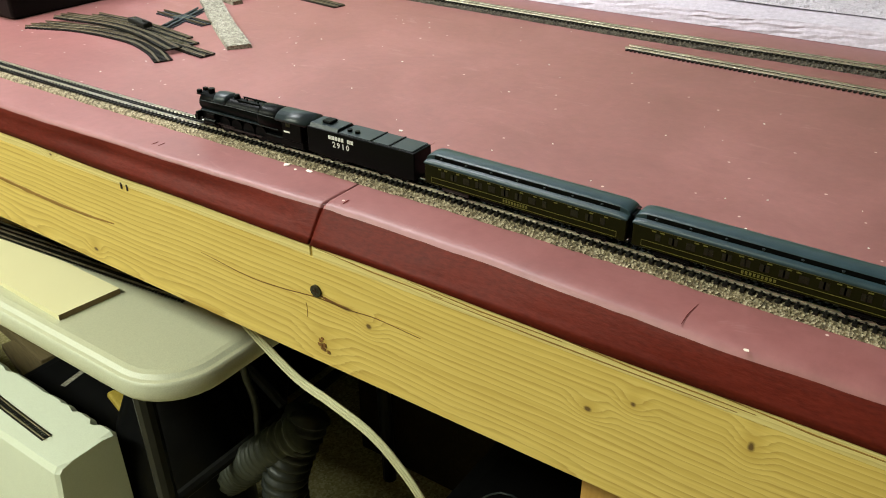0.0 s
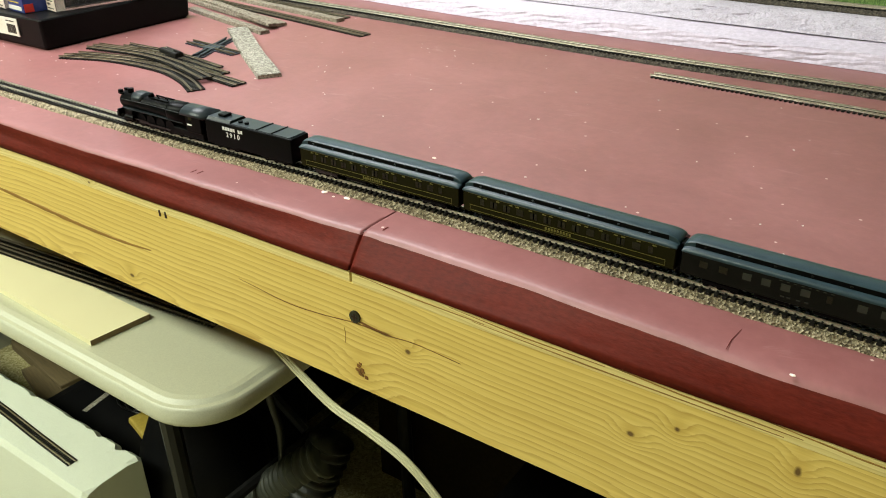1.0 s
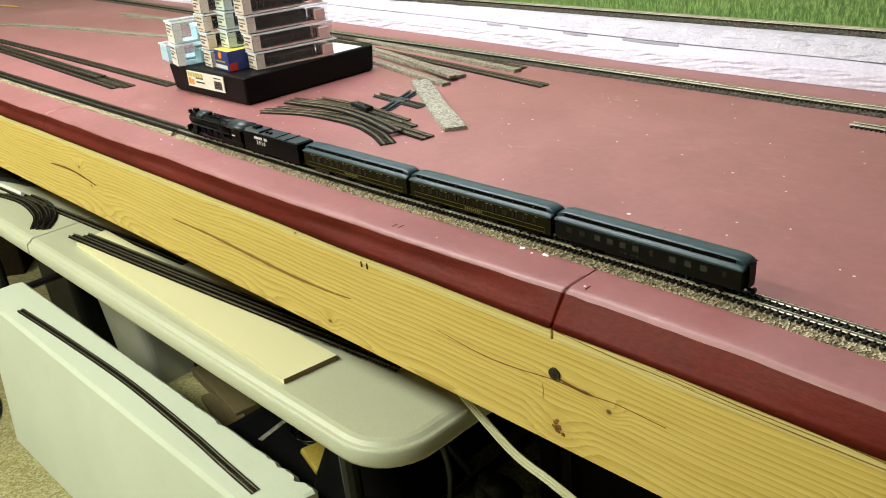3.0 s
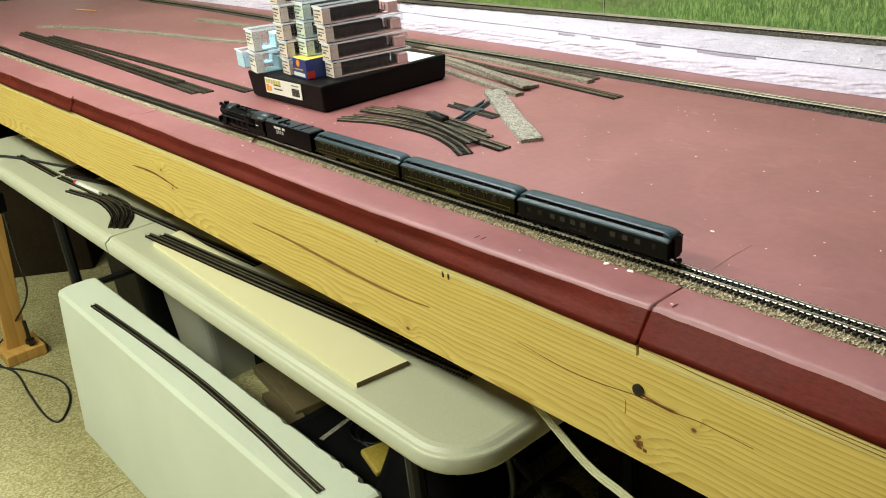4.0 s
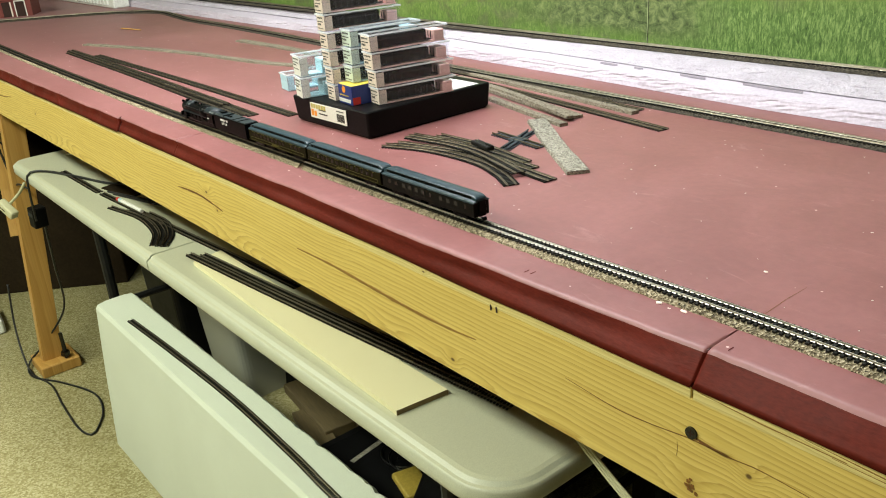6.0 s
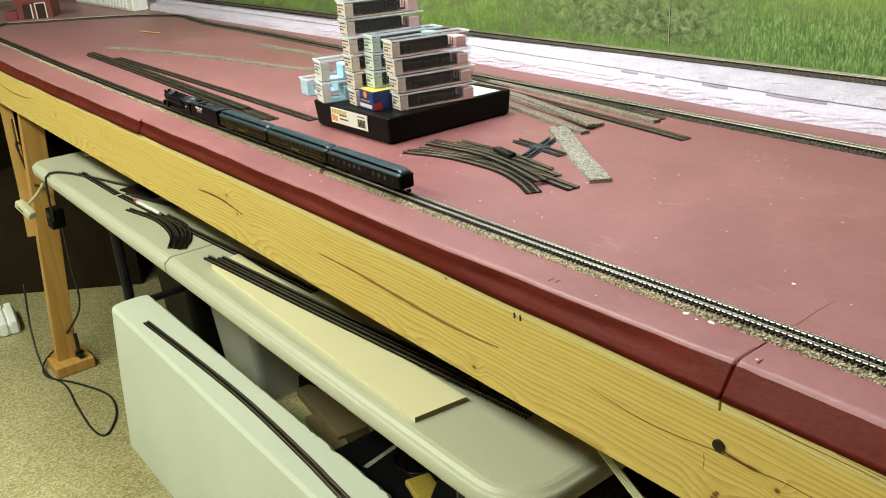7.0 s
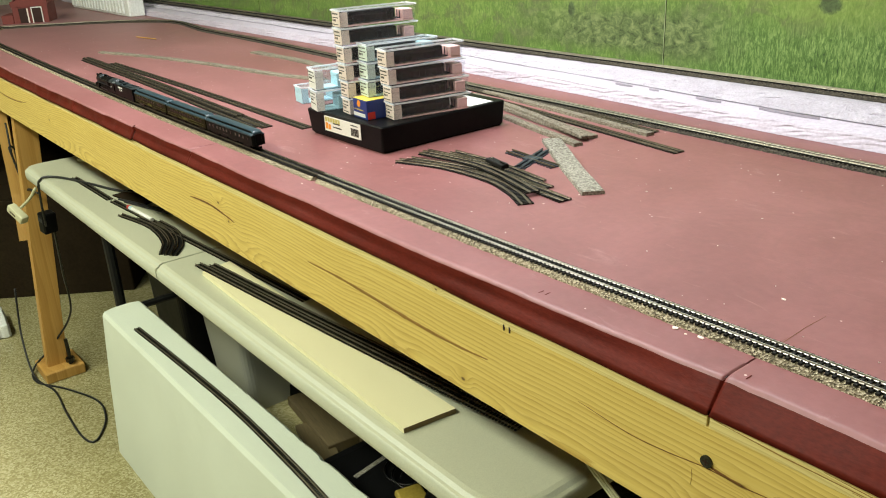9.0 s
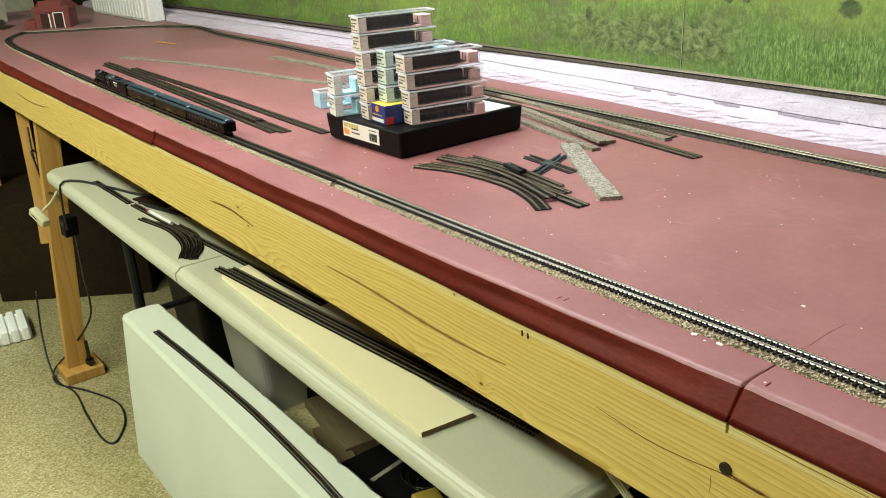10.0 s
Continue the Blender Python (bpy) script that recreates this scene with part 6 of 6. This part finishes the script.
cord("cable", [(-1.62, 0.16, TT + 0.004), (-1.72, 0.10, TT + 0.004), (-1.85, 0.062, TT + 0.004), (-1.97, 0.020, TT + 0.004), (-2.00, -0.016, TT - 0.002), (-2.01, -0.022, TT - 0.06), (-2.03, -0.020, 0.60)], 0.0032, CABLE_BLACK, "black power cord over the table's edge")
cord("cable", [(-1.66, 0.19, TT + 0.004), (-1.85, 0.17, TT + 0.010), (-2.02, 0.14, TT + 0.012), (-2.10, 0.115, TT + 0.005), (-2.12, 0.22, TT + 0.004)], 0.0034, CABLE_CREAM, "cream power cord lying on the table")
cord("cable", [(-2.10, -0.01, 0.69), (-2.14, -0.022, 0.655), (-2.17, -0.045, 0.625)], 0.004, CABLE_CREAM, "cream cord with a plug hanging from the table")
plug = thing("extension_plug", pose(-2.185, -0.052, 0.605, 0, 32, 20), "cream extension socket hanging by its cord", "plug")
part("socket_body", box_bm(-0.034, 0.030, -0.012, 0.012, -0.012, 0.012, 0.004, 2), CABLE_CREAM, plug)
part("socket_slot", box_bm(-0.02, 0.004, -0.0128, -0.0118, -0.002, 0.001), DARK_SEAM, plug)
adapter = thing("power_adapter", pose(-2.07, -0.005, 0.60, 0, 8, 10), "black plug-in power adapter hanging under the table", "adapter")
part("adapter_body", box_bm(-0.017, 0.017, -0.019, 0.019, -0.030, 0.028, 0.004, 2), BLACK_CASE, adapter)
part("adapter_label", box_bm(-0.012, 0.012, -0.0198, -0.0191, 0.004, 0.016), ENGINE_GREY, adapter)
cord("floor_cord", [(-2.09, 0.01, 0.57), (-2.20, 0.03, 0.40), (-2.30, 0.045, 0.22), (-2.38, -0.02, 0.09), (-2.42, -0.075, 0.02), (-2.35, -0.088, 0.004), (-2.24, -0.03, 0.004), (-2.10, 0.022, 0.004), (-1.985, 0.010, 0.004), (-1.90, -0.035, 0.004), (-1.885, -0.062, 0.004), (-1.95, -0.075, 0.004),
                    (-2.10, -0.070, 0.004), (-2.25, -0.060, 0.004), (-2.38, -0.085, 0.01), (-2.50, -0.075, 0.10), (-2.56, -0.05, 0.25)], 0.0032, CABLE_BLACK, "black cord looped on the floor beside the bench leg")
cord("bundled_cord", [(-2.50, 0.03, 0.80), (-2.46, 0.02, 0.70), (-2.44, 0.03, 0.62), (-2.46, 0.04, 0.70), (-2.43, 0.01, 0.74), (-2.42, 0.03, 0.60), (-2.45, 0.03, 0.52), (-2.40, 0.02, 0.56), (-2.36, 0.02, 0.62), (-2.22, 0.02, 0.64)], 0.003, CABLE_BLACK, "tangled black cord hanging on the bench leg")

# ---- foam block with a test track ----
def foam_block():
    x0, x1, y0, y1, h = -1.790, -0.573, 0.012, 0.120, 0.4205
    bm = bmesh.new()
    n = 150
    rings = []
    for i in range(n + 1):
        x = x0 + (x1 - x0) * i / n
        e = min(i, n - i)
        c = 0.004 if e == 0 else 0.0
        chip = (max(0.0, noise.noise(Vector((x * 38, 3, 1)))) + 0.5 * max(0.0, noise.noise(Vector((x * 120, 6, 1))))) * (0.011 if x > -0.92 else 0.005 if x > -1.3 else 0.002)
        chip2 = max(0.0, noise.noise(Vector((x * 30, 8, 1)))) * 0.002
        rings.append([(x, y0 - 0.030, 0.0), (x, y0 - 0.015, h * 0.5), (x, y0 + c, h - 0.010), (x, y0 + 0.006 + chip2 + c, h - c), (x, y0 + 0.03, h), (x, y1 - 0.03, h), (x, y1 - 0.010 - chip, h - c - chip * 0.1), (x, y1 - 0.002 - chip * 0.6 - c, h - 0.009 - chip), (x, y1 - 0.004, h * 0.5), (x, y1 - 0.022, 0.0)])
    loft(bm, rings)
    return solid("foam_block", bm, FOAM, "thick white foam block standing on edge with a track on top", "foam block")


foam_block()
track("test_track", [(-1.622, 0.046), (-1.38, 0.057), (-1.12, 0.064), (-0.876, 0.058), (-0.750, 0.051), (-0.648, 0.046)], 0.4207, "length of dark track on the foam block", None, TIE, RAIL_OLD, half=0.0046, tie_len=0.0165)

# ---- under the bench ----
def cream_cable():
    th = thing("flat_cable", pose(0, 0, 0), "cream three-strand cable drooping below the beam", "cable")
    pts = [(-0.212, 0.085, 0.79), (-0.185, 0.058, 0.815), (-0.160, 0.050, 0.808), (-0.101, 0.050, 0.772), (-0.055, 0.050, 0.760), (-0.010, 0.050, 0.746), (0.022, 0.050, 0.724), (0.050, 0.050, 0.694), (0.085, 0.05, 0.64), (0.12, 0.06, 0.5), (0.13, 0.08, 0.2), (0.13, 0.1, 0.01)]
    for k in range(3):
        bm = bmesh.new()
        tube(bm, smooth_path([(x + 0.0006 * k, y + 0.0012 * k, z + 0.0028 * k) for x, y, z in pts], 0.01), 0.0017, 8)
        part("strand", bm, CABLE_CREAM, th, smooth=True)


cream_cable()


def ribbed_hose(points, r, mat, label):
    pts = smooth_path(points, 0.0035)
    bm = bmesh.new()
    tube(bm, pts, [r * (1.0 + 0.10 * math.sin(k * 1.4)) for k in range(len(pts))], 14)
    return solid("ribbed_hose", bm, mat, label, "hose", smooth=True)


ribbed_hose([(-0.60, 0.30, 0.16), (-0.52, 0.26, 0.235), (-0.45, 0.25, 0.31), (-0.38, 0.25, 0.385), (-0.33, 0.27, 0.43)], 0.030, HOSE_GREY, "grey ribbed vacuum hose under the table")
ribbed_hose([(-0.37, 0.25, 0.10), (-0.365, 0.25, 0.25), (-0.36, 0.25, 0.34), (-0.34, 0.29, 0.44)], 0.034, HOSE, "black ribbed vacuum hose under the table")
vac = thing("shop_vacuum", pose(-0.60, 0.24, 0.0), "black workshop vacuum under the folding table", "vacuum cleaner")
bm = bmesh.new()
loft(bm, [[(r * math.cos(a) * 0.9, r * math.sin(a), z) for a in (2 * math.pi * k / 22 for k in range(22))] for r, z in ((0.10, 0.02), (0.115, 0.06), (0.115, 0.30), (0.10, 0.36), (0.075, 0.42), (0.060, 0.46), (0.052, 0.52))])
part("canister", bm, BLACK_CASE, vac, "black canister", True)
part("collar", cyl_bm(0.058, 0.03, pose(0, 0, 0.47), 20), ENGINE_GREY, vac)
part("wheel", cyl_bm(0.02, 0.03, pose(0.1, -0.06, 0.02, 90, 0, 0), 16), BLACK_METAL, vac)
cord("thin_cable", [(-0.42, 0.30, 0.66), (-0.42, 0.25, 0.54), (-0.408, 0.25, 0.46), (-0.413, 0.25, 0.38)], 0.006, HOSE, "thin grey cable under the table")
cord("wire_loop", [(0.02, 0.25, 0.40), (0.0, 0.22, 0.50), (0.05, 0.22, 0.56), (0.10, 0.24, 0.50), (0.11, 0.25, 0.40)], 0.0012, ENGINE_GREY, "dark wire loop under the bench")


def tote(x0, x1, y0, y1, h, mat, name, label, category, taper=0.02):
    th = thing(name, pose((x0 + x1) / 2, (y0 + y1) / 2, 0), label, category)
    w, d = (x1 - x0) / 2, (y1 - y0) / 2
    bm = bmesh.new()
    loft(bm, [rounded(-w + taper, w - taper, -d + taper, d - taper, 0.03, 0.0), rounded(-w, w, -d, d, 0.03, h - 0.03), rounded(-w - 0.008, w + 0.008, -d - 0.008, d + 0.008, 0.03, h - 0.028), rounded(-w - 0.008, w + 0.008, -d - 0.008, d + 0.008, 0.03, h - 0.012)])
    part("tub", bm, mat, th)
    bm = bmesh.new()
    loft(bm, [rounded(-w - 0.012, w + 0.012, -d - 0.012, d + 0.012, 0.032, h - 0.0115), rounded(-w - 0.012, w + 0.012, -d - 0.012, d + 0.012, 0.032, h - 0.004), rounded(-w + 0.01, w - 0.01, -d + 0.01, d - 0.01, 0.03, h)])
    part("lid", bm, mat, th)
    return th


tote(-1.97, -1.69, 0.33, 0.62, 0.30, TUB, "storage_tub", "milky plastic storage tub under the table", "storage tub")
# Added tote: a black mass standing in for the deep shade here.
tote(-0.05, 0.62, 0.20, 0.62, 0.46, BLACK_CASE, "black_tote", "black filler tote added to darken the space under the bench", "storage tub")
# Widened so its black covers floor that renders too bright.
tote(-1.12, -0.74, 0.17, 0.66, 0.20, BLACK_CASE, "black_tote", "black tote under the folding table, widened to darken the floor", "storage tub")
tote(-2.28, -1.98, 0.28, 0.60, 0.52, BLACK_CASE, "black_crate", "black plastic crate behind the table leg", "crate")
tote(0.75, 1.5, 0.15, 0.65, 0.5, BLACK_CASE, "black_tote", "black storage tote further along under the bench", "storage tub")


def carton(x, y, w, d, h, turn, mat, label):
    th = thing("carton", pose(x, y, 0, 0, 0, turn), label, "cardboard box")
    part("carton_body", box_bm(-w / 2, w / 2, -d / 2, d / 2, 0, h, 0.004), mat, th)
    part("flap", box_bm(-w / 2 + 0.002, -0.002, -d / 2 + 0.002, d / 2 - 0.002, h, h + 0.004), mat, th)
    part("flap", box_bm(0.002, w / 2 - 0.002, -d / 2 + 0.002, d / 2 - 0.002, h, h + 0.004), mat, th)
    return th


# Cartons wear the shade-dark card colour and help black out this space.
carton(-3.19, 0.285, 0.42, 0.60, 0.40, -35, CARD, "cardboard box behind the bench leg, coloured dark for the shade")
carton(-2.70, 0.70, 0.40, 0.35, 0.60, -4, CARD, "cardboard box under the bench, coloured dark for the shade")
carton(-3.77, 0.10, 0.30, 0.50, 0.34, 3, CARD, "cardboard box under the far end of the bench, coloured dark for the shade")
# Tall carton added to fill the dark far end.
carton(-4.12, 0.26, 0.36, 0.92, 0.80, 2, CARD, "tall filler carton added to darken the space under the bench's far end")
carton(-2.05, 0.72, 0.50, 0.20, 0.55, 0, CARD, "cardboard box against the wall, coloured dark for the shade")
carton(-1.1, 0.74, 0.60, 0.20, 0.50, 0, CARD, "cardboard box against the wall, coloured dark for the shade")
carton(-0.3, 0.74, 0.50, 0.20, 0.62, 0, CARD, "cardboard box against the wall, coloured dark for the shade")
bag = thing("yellow_packet", pose(-0.865, 0.315, 0.2005, 0, 0, -15), "yellow packet lying on the black tote", "packet")
part("packet_body", box_bm(-0.045, 0.045, -0.030, 0.030, 0, 0.016, 0.006, 2), DULL_YELLOW, bag)
coil = []
for k in range(40):
    a = k * 0.42
    coil.append((-0.985 + 0.045 * math.cos(a) + 0.002 * k, 0.36 + 0.04 * math.sin(a), 0.206 + 0.004 * (k // 15)))
cord("coiled_cord", coil, 0.0022, STEEL, "thin grey cord coiled on the tote")
lot = thing("dark_shelf_plank", pose(-1.2, 0.25, 0.0), "dark plank lying on the floor under the table", "plank")
part("plank", box_bm(-0.30, 0.42, 0.0, 0.045, 0.0, 0.020, 0.002), BOARD_EDGE, lot)
for px, py, pw, pd, ph, turn in ((-1.52, 0.50, 0.30, 0.15, 0.03, -8), (-1.30, 0.56, 0.34, 0.12, 0.06, 4), (-1.42, 0.40, 0.24, 0.07, 0.02, -14)):
    th = thing("wood_board", pose(px, py, 0, 0, 0, turn), "brown wooden board lying on the floor under the table", "board", "boards under the table")
    part("board", box_bm(-pw / 2, pw / 2, -pd / 2, pd / 2, 0.0, ph, 0.002), OLD_WOOD, th)
# Dark shadow beside the boards, built as a black bar.
bar = thing("black_bar", pose(-1.80, 0.47, 0, 0, 0, 20), "black bar standing in for a dark shadow on the floor", "bar")
part("bar", box_bm(-0.16, 0.16, -0.03, 0.03, 0.0, 0.05, 0.004), BLACK_CASE, bar)
sheet = thing("card_strip", pose(-1.035, 0.33, 0.2003, 0, 0, 10), "narrow grey strip of card on the black tote", "card strip")
part("strip", box_bm(-0.006, 0.006, -0.06, 0.07, 0.0, 0.0012), CORK_GREY, sheet)
pad = thing("styrofoam_pack", pose(-2.86, -0.13, 0.0, 0, 0, 84), "ribbed white styrofoam packing piece on the floor", "packing foam")
part("pack_body", box_bm(-0.13, 0.075, -0.09, 0.085, 0.0, 0.040, 0.004), WHITE, pad)
for k in range(6):
    part("rib", box_bm(-0.125 + k * 0.034, -0.100 + k * 0.034, -0.100, 0.090, 0.002, 0.052, 0.005, 2), WHITE, pad)
solid("floor_joint", box_bm(-1.4905, -1.4875, -3.2, 0.9, -0.002, 0.0006), BOARD_EDGE, "thin dark joint in the floor", "floor joint", "structure")


motions()
